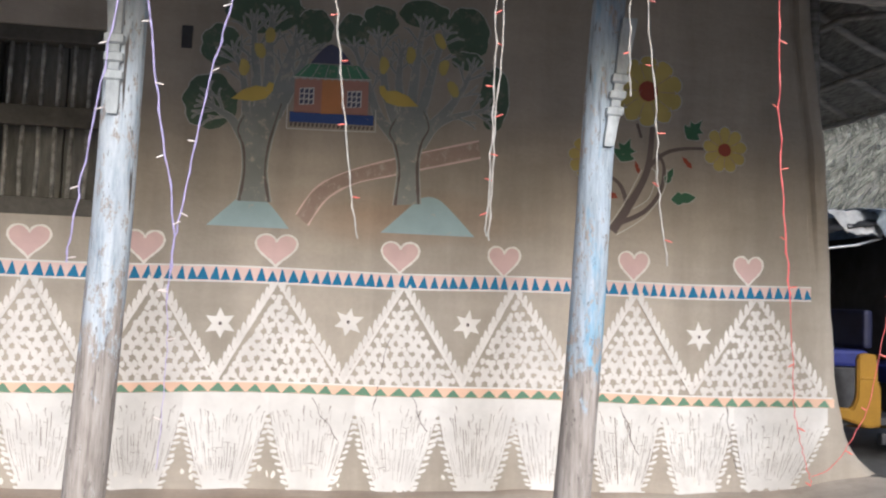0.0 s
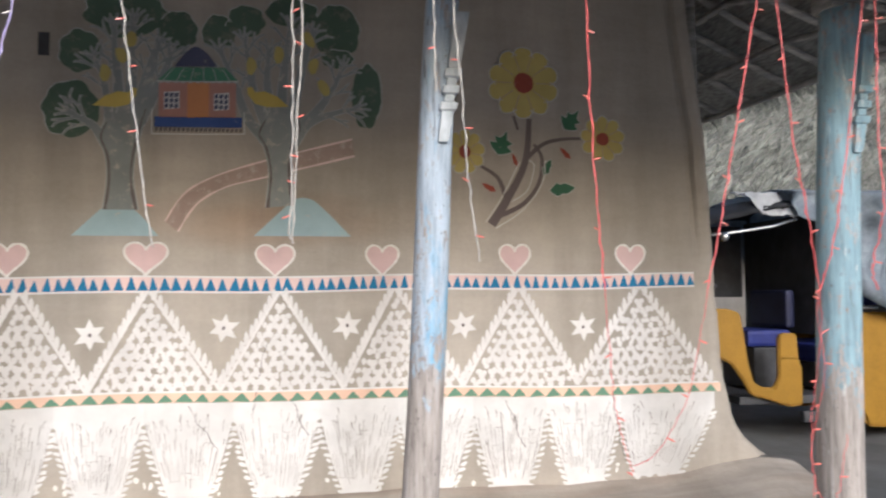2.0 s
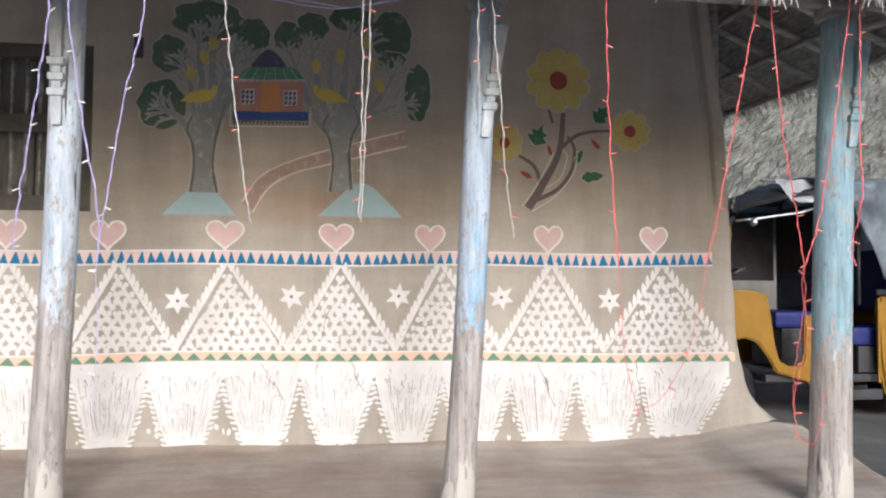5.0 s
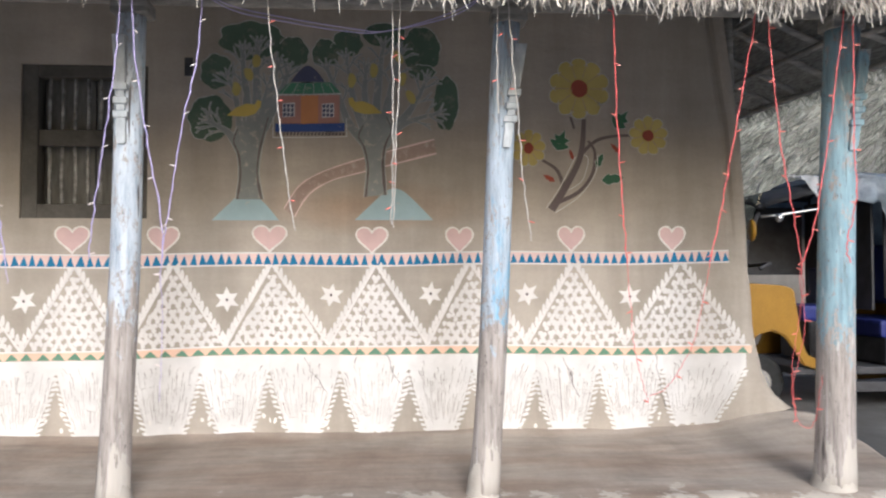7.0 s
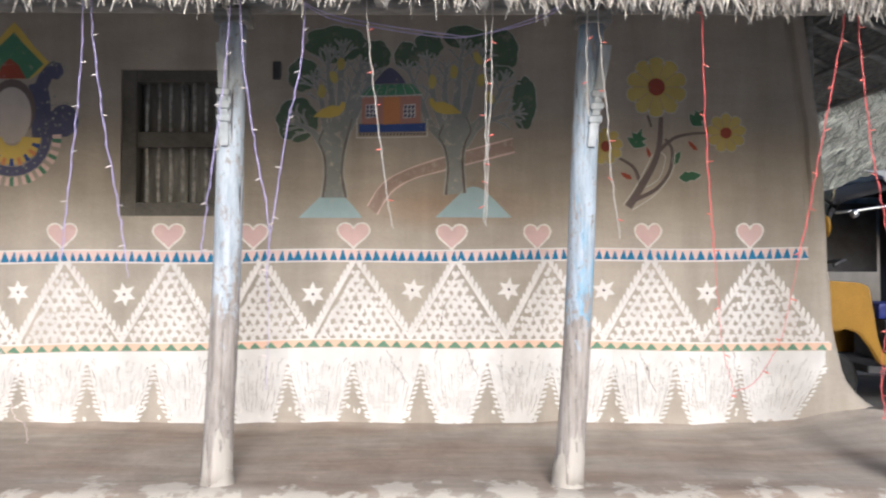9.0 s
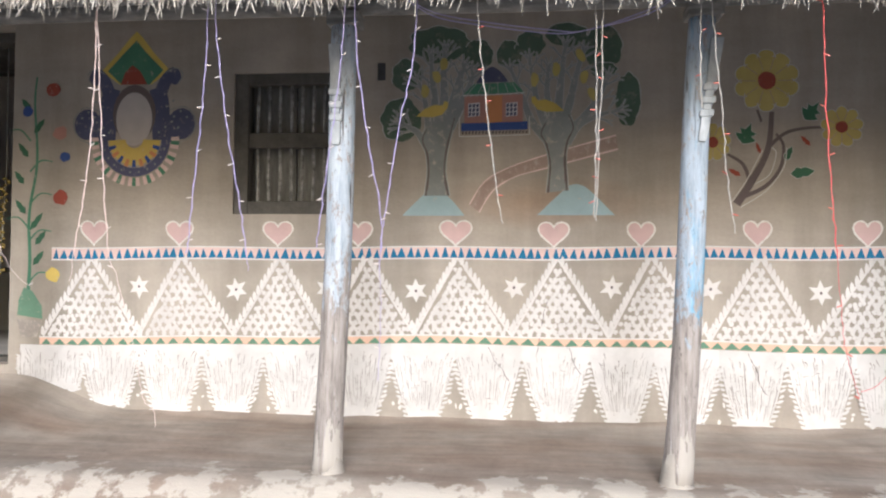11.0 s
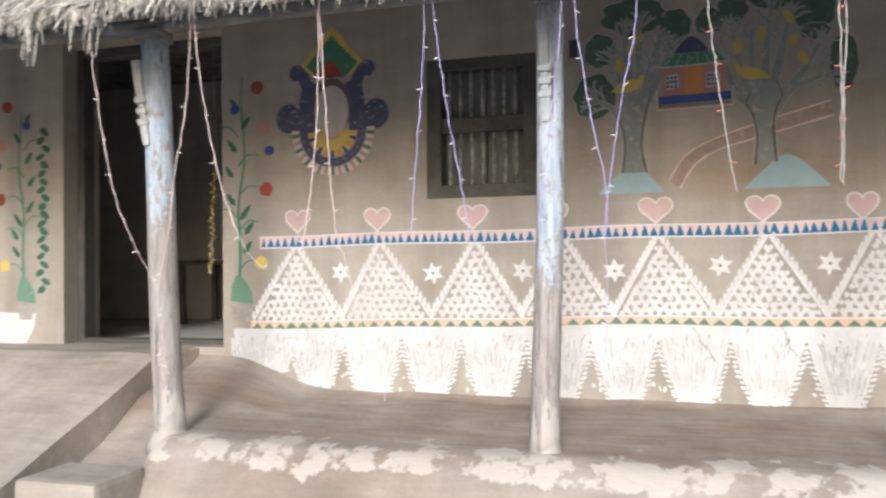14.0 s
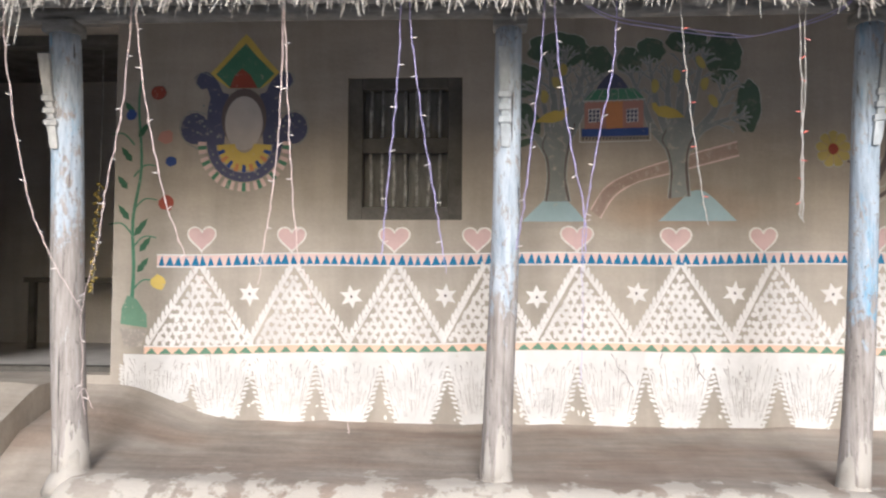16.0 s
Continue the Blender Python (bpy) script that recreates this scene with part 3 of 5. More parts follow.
# big white triangles filled with rosettes, with a comb of leaves on both sides
FEET = (-3.04, -2.49, -1.97, -1.48, -1.008, -0.512, -0.023, 0.47, 0.97, 1.585)
TIPS = (-2.77, -2.265, -1.728, -1.262, -0.788, -0.28, 0.185, 0.714, 1.26)
for odd, (x0, x1, xt) in enumerate([*zip(FEET, FEET[1:], TIPS), (-5.52, -4.99, -5.25)]):
    zb = lb_top((x0 + x1) / 2) + 0.008
    zt = ub_low(xt) - 0.012
    dabs, comb, lines = [], [], []
    rows, h = 9, (zt - zb - 0.02) / 9.4
    d = 0.046
    for r in range(rows + 1):
        z = zb + 0.006 + h * r
        f = (z - zb) / (zt - zb)
        xa, xb = x0 + (xt - x0) * f + 0.027, x1 + (xt - x1) * f - 0.027
        wob = jit(0.004)
        # dabs between the dots of a row, then those between it and the next row
        for lift, step, rx, rz in ((0.0, d, 0.0130, 0.0165), (h / 2, d / 2, 0.0122, 0.0136)):
            k0 = (r % 2) * d / 2 + d / 4 * (lift > 0)
            q = xt + k0 - d * 9
            while q < xb:
                if q > xa and z + lift < zt - 0.012:
                    dabs.append(ell(q + jit(0.003), z + lift + 0.005 * math.sin(q * 29 + r) + wob + jit(0.0025), rx + jit(0.0022), rz + jit(0.0022), 7, jit(0.35), 0.14))
                q += step
    m = 13
    for xf, s in ((x0, -1), (x1, 1)):
        lines += stroke([(xf - s * 0.002, zb), ((xf + xt) / 2 + s * 0.003 + jit(0.003), (zb + zt) / 2), (xt + s * 0.003, zt + 0.008)], 0.012, 0.010, 9, 0.15)
        for k in range(m):
            f = (k + 0.45) / m
            cx, cz = xf + (xt - xf) * f + s * 0.011 + jit(0.002), zb + (zt - zb) * f + 0.014
            tall = 0.030 + jit(0.005)
            comb.append([(cx - 0.010, cz - 0.022), (cx + 0.010, cz - 0.022), (cx + 0.0115, cz), (cx + 0.006 + s * 0.002, cz + tall * 0.7), (cx + s * 0.003, cz + tall), (cx - 0.006 + s * 0.002, cz + tall * 0.7), (cx - 0.0115, cz)])
    tri = paint("painted_triangle", dabs, M_WHITE_SOFT, wall, 1, "white triangle of finger-dabbed rosettes")
    paint("comb", comb, M_WHITE_SOFT, tri, 2 + odd % 2, "row of white leaf dabs")
    paint("edge_line", lines, M_WHITE_SOFT, tri, 4 + odd % 2)

# white fans of brush strokes under the lower border
NOTCH = (-3.17, -2.82, -2.49, -2.145, -1.81, -1.46, -1.13, -0.80, -0.458, -0.12, 0.20, 0.515, 0.835, 1.165, 1.60)
FOOT = 0.05
for i, (x0, x1) in enumerate(zip(NOTCH, NOTCH[1:])):
    xm, w = (x0 + x1) / 2, x1 - x0
    zlow = 0.155 if i == 0 else (0.075 if i == 1 else FOOT + jit(0.008))
    foot = (0.24 if i < 7 else 0.225) + jit(0.015)
    fl, fr = xm - w * foot, xm + w * foot
    if i == 0:
        fl, fr = x0 + 0.02, x1 - 0.02
    if i == len(NOTCH) - 2:
        fl, fr, zlow = 1.225, 1.425, 0.075
    zn = 0.348 + jit(0.008)

    def fan_x(f, g):
        """Across the fan from side to side (f), from its foot to its top (g)."""
        bow = 0.10 * math.sin(math.pi * min(1, g)) * (0.5 - f) * w * 0.5
        return (fl + (fr - fl) * f) * (1 - g) + (x0 + w * f) * g - bow

    shapes = ribbon(x0, x1, lambda q: zn - 0.004 + 0.006 * math.sin(q * 37), lambda q: lb_low(q) - 0.002, 0.05)
    rows_ = 9
    for k in range(rows_):
        ga, gb = k / rows_, (k + 1) / rows_
        za, zb_ = zlow + (zn - zlow) * ga, zlow + (zn - zlow) * gb + 0.002
        shapes.append([(fan_x(0.02, ga), za), (fan_x(0.98, ga), za), (fan_x(0.98, gb), zb_), (fan_x(0.02, gb), zb_)])
    for k in range(8):
        shapes.append(ell(fl + (fr - fl) * (k + 0.5) / 8 + jit(0.008), zlow + 0.006 + jit(0.010), (fr - fl) / 11 + abs(jit(0.006)), 0.018 + jit(0.007), 9, jit(0.3), 0.2))
    fan = paint("painted_fan", shapes, M_WHITE, wall, 1, "white fan of broad brush strokes")
    dots = []
    for k in range(12):
        g = (k + 0.2 + jit(0.12)) / 12
        for f, sd in ((0.0, -1), (1.0, 1)):
            dots.append(ell(fan_x(f, g) + sd * (0.006 + jit(0.004)), zlow + (zn - zlow) * g, 0.017 + jit(0.005), 0.0072 + jit(0.0015), 8, sd * 0.35 + jit(0.25), 0.14))
    # hair-thin bare lines left between the strokes, thickest in the middle of the fan
    gaps = []
    n = 24
    for k in range(n):
        f = (k + 0.5) / n + jit(0.016)
        g0 = rnd.uniform(0.10, 0.34)
        stop = rnd.uniform(0.78, 1.10)
        while g0 < stop - 0.08:
            g1 = min(stop, g0 + rnd.uniform(0.12, 0.55))
            wide = rnd.uniform(0.0010, 0.0030)
            pts_ = [(fan_x(f + jit(0.006), g), zlow + (zn - zlow) * g) for g in (g0, (g0 + g1) / 2, g1)]
            gaps += stroke(pts_, wide * 0.6, wide, 3, 0.5)
            g0 = g1 + rnd.uniform(0.04, 0.24)
    for k in range(9):
        f, g = rnd.uniform(0.06, 0.94), rnd.uniform(0.92, 1.16)
        q, h0 = fan_x(f, min(1, g)), zlow + (zn - zlow) * g
        gaps += stroke([(q, h0), (q + (0.5 - f) * 0.02 + jit(0.004), h0 - 0.014), (q + (0.5 - f) * 0.04 + jit(0.008), h0 - 0.032)], rnd.uniform(0.002, 0.0045), 0.001, 3, 0.5)
    for k in range(6):
        f, g = rnd.uniform(0.1, 0.9), rnd.uniform(0.12, 0.9)
        q, h0 = fan_x(f, g), zlow + (zn - zlow) * g
        gaps += stroke([(q - 0.012, h0 + jit(0.004)), (q, h0 + jit(0.004)), (q + 0.014, h0 + jit(0.005))], 0.002, 0.001, 3, 0.5)
    paint("brush_gap", gaps, M_GAP, fan, 4, "thin bare streaks between the brush strokes")
    paint("dot_edge", dots, M_WHITE, fan, 2 + i % 2, "row of white dabs along the edge")
paint("dribble", [ell(rnd.uniform(-2.7, 1.4), rnd.uniform(0.07, 0.16), 0.004 + abs(jit(0.006)), 0.004 + abs(jit(0.012)), 7, jit(0.6), 0.2) for _ in range(70)], M_WHITE_THIN, wall, 1, "small white paint spots")


for line in (((0.654, 0.41), (0.67, 0.37), (0.70, 0.31), (0.715, 0.25), (0.74, 0.21)), ((1.127, 0.42), (1.13, 0.36), (1.15, 0.30), (1.155, 0.22), (1.18, 0.14)), ((-0.24, 0.44), (-0.21, 0.40), (-0.19, 0.33), (-0.16, 0.29)), ((-0.63, 0.42), (-0.60, 0.35), (-0.555, 0.31), (-0.52, 0.25)), ((-0.37, 0.47), (-0.375, 0.42), (-0.385, 0.38)), ((-0.33, 0.66), (-0.35, 0.60), (-0.36, 0.53))):
    cr_ = []
    for a, b in zip(line, line[1:]):
        cr_ += stroke([a, ((a[0] + b[0]) / 2 + jit(0.008), (a[1] + b[1]) / 2), b], 0.0035, 0.002, 3, 0.5)
    paint("plaster_crack", cr_, M_STEM, wall, 6, "thin dark crack in the plaster")


# two painted trees on teal mounds
def tree(left, right, limbs, clumps, mound, buds, bird):
    """left, right: the trunk's two edges upwards; limbs: a soft line with its two widths."""
    m0, mt_, m1, zm, zp = mound
    paint("painted_mound", [[(m0, zm)] + smooth_line([(m0, zm), (mt_ - 0.09, zp - 0.06), (mt_ - 0.03, zp - 0.008), (mt_ + 0.03, zp - 0.006), (mt_ + 0.09, zp - 0.05), (m1, zm)], 4)[1:]], M_MOUND, wall, 1, "pale teal painted mound")
    la_, ra_ = smooth_line(left, 5), smooth_line(right, 5)
    body = [[a, b, c, d] for a, b, c, d in zip(la_, ra_, ra_[1:], la_[1:])]
    rim = stroke(left, 0.006, rough=0.3) + stroke(right, 0.006, rough=0.3)
    for pts, w0, w1 in limbs:
        line = smooth_line(pts, 6)
        sprigs = [(pts, w0 * 0.78, w1 * 0.85, 6)]
        tip = Vector(line[-1])
        way = (tip - Vector(line[-5])).normalized()
        across = Vector((-way.y, way.x))
        # fingers of twigs at the tip, and forks on the way to it
        for q in (-1.0, -0.35, 0.4, 1.0):
            e = tip + way * (0.055 - 0.018 * abs(q) + jit(0.01)) + across * (0.042 * q + jit(0.006))
            sprigs.append(([tuple(tip - way * 0.035), tuple(tip + way * 0.012 + across * 0.014 * q), tuple(e)], w1 * 0.55, 0.005, 4))
        for f, q in ((0.55, 1), (0.66, -1), (0.80, 1), (0.88, -1)):
            k = int(f * (len(line) - 1))
            p = Vector(line[k])
            d = (Vector(line[min(k + 1, len(line) - 1)]) - Vector(line[k - 1])).normalized()
            o = Vector((-d.y, d.x)) * q
            e = p + d * (0.075 + jit(0.015)) + o * (0.05 + jit(0.012))
            sprigs.append(([tuple(p), tuple(p + d * 0.03 + o * 0.03), tuple(e)], max(0.008, w1 * 0.6), 0.005, 4))
            sprigs.append(([tuple(p + d * 0.03 + o * 0.03), tuple(p + d * 0.055 + o * 0.06), tuple(p + d * 0.06 + o * (0.085 + jit(0.01)))], 0.007, 0.004, 3))
        for pts_, a_, b_2, n_ in sprigs:
            body += stroke(pts_, a_, b_2, n_, 0.06)
            rim += stroke(pts_, a_ + 0.005, b_2 + 0.0045, n_, 0.08)
    tr = paint("painted_tree", body, M_BARK, wall, 3.9, "painted tree with grey-blue trunk and dark green leaf clumps")
    paint("trunk_edge", stroke([(x + 0.009, z) for x, z in left], 0.010, 0.004, rough=0.4) + stroke([(x - 0.009, z) for x, z in right], 0.012, 0.004, rough=0.4), M_STEM, tr, 5.1, "dark trunk edge")
    paint("limb_rim", rim, M_RIM, tr, 3.2, "pale chalk rim of the limbs")
    cx, cz = (left[-1][0] + right[-1][0]) / 2, left[-1][1]
    for n_, (ex, ez, rx, rz) in enumerate(clumps):
        e = []
        for k in range(36):
            a = 2 * math.pi * k / 36
            q = 0.94 + 0.10 * abs(math.sin(a * 3.5 + ex * 40)) + 0.12 * noise.noise((math.cos(a) * 1.6 + ex * 9, math.sin(a) * 1.6, ez * 7)) + jit(0.025)
            e.append((ex + 1.1 * rx * q * math.cos(a), ez + 1.1 * rz * q * math.sin(a)))
        out_x, out_z = ex - cx, ez - cz
        far = [(q[0] - ex) * out_x + (q[1] - ez) * out_z > 0 for q in e]
        start = next(k for k in range(36) if far[k] and not far[k - 1])
        arc = []
        for k in range(36):
            if not far[(start + k) % 36]:
                break
            arc.append(e[(start + k) % 36])
        cl = paint("leaf_clump", [e], M_CLUMP, tr, 1 + 0.3 * n_, "dark green leaf clump")
        paint("outline", stroke(arc, 0.0045, n=2, rough=0.4), M_RIM, cl, 2.8 + 0.05 * n_, "pale outline")
    for ex, ez in buds:
        paint("bud", [ell(ex, ez, 0.021, 0.036, 9, jit(0.5), 0.15)], M_PETAL, tr, 5.3, "yellow bud")
    ex, ez, s = bird
    shape = [(ex - s * 0.085, ez - 0.028), (ex - s * 0.04, ez + 0.012), (ex + s * 0.01, ez + 0.032), (ex + s * 0.05, ez + 0.028), (ex + s * 0.062, ez + 0.05), (ex + s * 0.082, ez + 0.045), (ex + s * 0.078, ez + 0.015), (ex + s * 0.05, ez - 0.02), (ex, ez - 0.034)]
    bd = paint("bird", [shape], M_YELLOW, tr, 5.3, "small yellow painted bird")
    paint("legs", stroke([(ex - 0.01, ez - 0.03), (ex - 0.015, ez - 0.055)], 0.004, n=2) + stroke([(ex + 0.008, ez - 0.03), (ex + 0.006, ez - 0.055)], 0.004, n=2), M_RIM, bd, 5.6, "thin pale legs")
    return tr


tree(((-0.966, 1.195), (-0.952, 1.31), (-0.960, 1.412), (-0.985, 1.48), (-0.965, 1.54)), ((-0.831, 1.195), (-0.852, 1.312), (-0.845, 1.415), (-0.822, 1.52), (-0.80, 1.60)),
     (([(-0.95, 1.44), (-1.0, 1.52), (-1.046, 1.55), (-1.10, 1.58)], 0.05, 0.016),
      ([(-0.945, 1.50), (-0.955, 1.62), (-0.975, 1.73), (-1.01, 1.80)], 0.045, 0.014),
      ([(-0.91, 1.52), (-0.915, 1.70), (-0.93, 1.83), (-0.935, 1.93)], 0.06, 0.016),
      ([(-0.88, 1.52), (-0.865, 1.70), (-0.87, 1.85), (-0.86, 1.96)], 0.07, 0.018),
      ([(-0.85, 1.54), (-0.815, 1.68), (-0.79, 1.78), (-0.765, 1.87)], 0.09, 0.02),
      ([(-0.835, 1.55), (-0.78, 1.66), (-0.735, 1.76), (-0.715, 1.83)], 0.07, 0.018)),
     ((-1.09, 1.59, 0.10, 0.10), (-1.06, 1.825, 0.075, 0.08), (-0.89, 1.985, 0.145, 0.088), (-0.69, 1.925, 0.066, 0.072)),
     (-1.08, -0.915, -0.755, 1.092, 1.226), ((-0.965, 1.74), (-0.87, 1.88), (-0.905, 1.81)), (-0.925, 1.635, 1))
tree(((-0.340, 1.21), (-0.328, 1.351), (-0.348, 1.456), (-0.375, 1.51), (-0.35, 1.57)), ((-0.226, 1.22), (-0.237, 1.383), (-0.223, 1.475), (-0.195, 1.54), (-0.22, 1.61)),
     (([(-0.235, 1.46), (-0.171, 1.555), (-0.073, 1.603), (0.03, 1.63)], 0.05, 0.014),
      ([(-0.235, 1.51), (-0.14, 1.61), (-0.075, 1.70), (-0.03, 1.80)], 0.055, 0.014),
      ([(-0.255, 1.54), (-0.215, 1.70), (-0.185, 1.83), (-0.15, 1.94)], 0.06, 0.016),
      ([(-0.285, 1.54), (-0.275, 1.70), (-0.26, 1.84), (-0.245, 1.97)], 0.06, 0.016),
      ([(-0.335, 1.48), (-0.415, 1.576), (-0.46, 1.697), (-0.525, 1.85)], 0.06, 0.016),
      ([(-0.325, 1.52), (-0.385, 1.66), (-0.405, 1.78), (-0.43, 1.90)], 0.055, 0.014),
      ([(-0.31, 1.56), (-0.335, 1.70), (-0.335, 1.79), (-0.33, 1.86)], 0.05, 0.014)),
     ((0.07, 1.685, 0.056, 0.122), (-0.055, 1.955, 0.088, 0.10), (-0.24, 2.02, 0.098, 0.055), (-0.425, 1.975, 0.07, 0.06), (-0.53, 1.925, 0.062, 0.065), (-0.05, 1.835, 0.06, 0.036)),
     (-0.385, -0.192, 0.005, 1.095, 1.254), ((-0.40, 1.79), (-0.15, 1.80), (-0.11, 1.71), (-0.17, 1.91), (-0.29, 1.84)), (-0.335, 1.655, -1))

# winding road
road_up = [(-0.73, 1.15), (-0.66, 1.26), (-0.55, 1.33), (-0.35, 1.40), (0.01, 1.50)]
road_lo = [(-0.68, 1.11), (-0.61, 1.22), (-0.50, 1.29), (-0.34, 1.335), (0.02, 1.43)]
ua, la = smooth_line(road_up, 5), smooth_line(road_lo, 5)
rd = paint("painted_road", [[a, b, c, d] for a, b, c, d in zip(la, la[1:], ua[1:], ua)], M_ROAD, wall, 1, "dull rose painted winding road")
paint("road_line", stroke(road_up, 0.007, rough=0.4) + stroke(road_lo, 0.007, rough=0.4), M_PALEPINK, rd, 2, "pale road edge line")


# painted cottage
def rect(x0, x1, z0, z1):
    return [(x0, z0), (x1, z0 + 0.006), (x1, z1 + 0.006), (x0, z1)]


hw = paint("painted_house", [rect(-0.76, -0.46, 1.568, 1.712)], M_BRICKPINK, wall, 6, "painted cottage with green roof and two windows")
paint("door", [rect(-0.65, -0.565, 1.568, 1.712)], M_ORANGE, hw, 7, "orange door")
paint("plinth", [rect(-0.775, -0.435, 1.528, 1.57)], M_ROYAL, hw, 6, "royal blue plinth")
paint("plinth_row", [rect(-0.772 + 0.0172 * k, -0.762 + 0.0172 * k, 1.508 + 0.0002 * k, 1.524) for k in range(20)], M_STEM, hw, 6, "row of dark plinth marks")
paint("roof", [[(-0.768, 1.712), (-0.45, 1.722), (-0.505, 1.778), (-0.71, 1.772)]], M_GREEN, hw, 7, "green roof")
paint("roof_line", [q for k in range(6) for q in stroke([(-0.748 + 0.054 * k, 1.712), (-0.70 + 0.037 * k, 1.773)], 0.003)] + [q for k in range(11) for q in stroke([(-0.768 + 0.029 * k, 1.714 + 0.001 * k), (-0.7535 + 0.029 * k, 1.706 + 0.001 * k), (-0.739 + 0.029 * k, 1.715 + 0.001 * k)], 0.004, n=3)], M_TWIG, hw, 8, "thin pale roof lines")
paint("dome", [[(-0.70, 1.776)] + smooth_line([(-0.70, 1.776), (-0.665, 1.825), (-0.62, 1.86), (-0.57, 1.83), (-0.535, 1.78)], 3)[1:]], M_NAVY, hw, 7, "dark violet roof top")
for wx in (-0.71, -0.517):
    wi = paint("window", [rect(wx - 0.03, wx + 0.03, 1.60, 1.67)], M_WHITE_THIN, hw, 7, "white barred window")
    paint("pane", [rect(wx - 0.027 + 0.019 * a, wx - 0.027 + 0.019 * a + 0.014, 1.603 + 0.022 * b, 1.603 + 0.022 * b + 0.017) for a in range(3) for b in range(3)], M_NAVY, wi, 8, "dark panes")
paint("outline", stroke([(-0.785, 1.500), (-0.6, 1.503), (-0.425, 1.508)], 0.004) + stroke([(-0.785, 1.500), (-0.785, 1.60)], 0.004) + stroke([(-0.425, 1.508), (-0.427, 1.60)], 0.004) + stroke([(-0.77, 1.714), (-0.6, 1.716), (-0.45, 1.724)], 0.004), M_WHITE_THIN, hw, 7)


# flower plant
def bloom(cx, cz, r, n, parent, squash=1.0):
    pet = [ell(cx + 0.66 * r * squash * math.sin(a), cz + 0.66 * r * math.cos(a), 0.36 * r * squash, 0.30 * r, 9, -a + math.pi / 2, 0.06) for a in (2 * math.pi * k / n for k in range(n))]
    f = paint("painted_flower", pet[0::2] + [ell(cx, cz, 0.66 * r * squash, 0.66 * r, 14)], M_PETAL, parent, 3, "yellow painted flower with a red centre")
    paint("petal", pet[1::2], M_PETAL, f, 4)
    rim_ = []
    for p in pet:
        rim_ += stroke([q for q in p[len(p) // 2:] + p[:len(p) // 2] if math.hypot((q[0] - cx) / squash, q[1] - cz) > 0.72 * r] or p[:2], 0.004, n=2, rough=0.3)
    paint("petal_rim", rim_, M_RIM, f, 6.5, "thin pale petal rim")
    lines = []
    for k in range(n):
        a = 2 * math.pi * (k + 0.5) / n
        lines += stroke([(cx + 0.35 * r * squash * math.sin(a), cz + 0.35 * r * math.cos(a)), (cx + 0.92 * r * squash * math.sin(a), cz + 0.92 * r * math.cos(a))], 0.003, n=2)
    paint("petal_line", lines, M_ROAD, f, 5, "thin petal lines")
    paint("centre", [ell(cx, cz, 0.29 * r * squash, 0.29 * r, 12, 0, 0.05)], M_RED, f, 6, "red centre")
    return f


def leaf(cx, cz, l, w, turn):
    c, s = math.cos(turn), math.sin(turn)
    pts = [(-l, 0), (-l * 0.4, w * 0.9), (-l * 0.1, w * 0.65), (l * 0.25, w * 0.8), (l, 0.1 * w), (l * 0.35, -w * 0.6), (0, -w * 0.55), (-l * 0.45, -w * 0.8)]
    return [(cx + a * c - b * s, cz + a * s + b * c) for a, b in pts]


def lobed(cx, cz, l, w, turn):
    c, s = math.cos(turn), math.sin(turn)
    pts = [(-l, 0), (-l * 0.7, w * 0.7), (-l * 0.2, w * 1.25), (-l * 0.1, w * 0.6), (l * 0.35, w * 1.0), (l * 0.4, w * 0.35), (l * 1.1, 0), (l * 0.4, -w * 0.35), (l * 0.3, -w * 1.05), (-l * 0.1, -w * 0.6), (-l * 0.3, -w * 1.2), (-l * 0.75, -w * 0.6)]
    return [(cx + a * c - b * s, cz + a * s + b * c) for a, b in pts]


stems = stroke([(0.60, 1.15), (0.67, 1.26), (0.75, 1.42), (0.77, 1.61)], 0.042, 0.022) + stroke([(0.75, 1.43), (0.83, 1.50), (0.92, 1.525), (1.02, 1.53)], 0.02, 0.012) \
    + stroke([(0.665, 1.26), (0.63, 1.35), (0.555, 1.40)], 0.022, 0.012) + stroke([(0.63, 1.185), (0.74, 1.24), (0.81, 1.33), (0.825, 1.44), (0.79, 1.50)], 0.022, 0.012) + stroke([(0.72, 1.56), (0.70, 1.62)], 0.012)
pl = paint("painted_plant", stems, M_STEM, wall, 2, "painted flowering plant with dark stems")
paint("stem_line", stroke([(0.62, 1.135), (0.74, 1.215), (0.825, 1.33), (0.84, 1.43)], 0.004) + stroke([(0.575, 1.16), (0.645, 1.265), (0.725, 1.42)], 0.004) + stroke([(0.69, 1.25), (0.76, 1.30), (0.79, 1.40), (0.77, 1.43)], 0.004), M_WHITE_THIN, pl, 3, "thin white stem line")
for q in ((0.65, 1.50, 0.055, 0.045, 1.2), (0.96, 1.61, 0.055, 0.04, 0.9), (0.915, 1.305, 0.06, 0.035, 0.1), (0.85, 1.40, 0.04, 0.022, 1.1)):
    lf = lobed(*q) if q[1] > 1.45 else leaf(*q)
    lf_ob = paint("leaf", [lf], M_LEAF, pl, 3, "green leaf")
    paint("outline", loop_line(lf, 0.004), M_TWIG, lf_ob, 4)
for q in ((0.59, 1.31, 0.035, 0.016, 2.6), (0.93, 1.465, 0.035, 0.014, 2.3), (0.705, 1.43, 0.03, 0.012, 1.9)):
    paint("bud", [leaf(*q)], M_RED, pl, 3, "red bud")
bloom(0.745, 1.765, 0.155, 10, pl)
bloom(0.485, 1.46, 0.10, 9, pl, 0.88)
bloom(1.10, 1.53, 0.102, 9, pl)

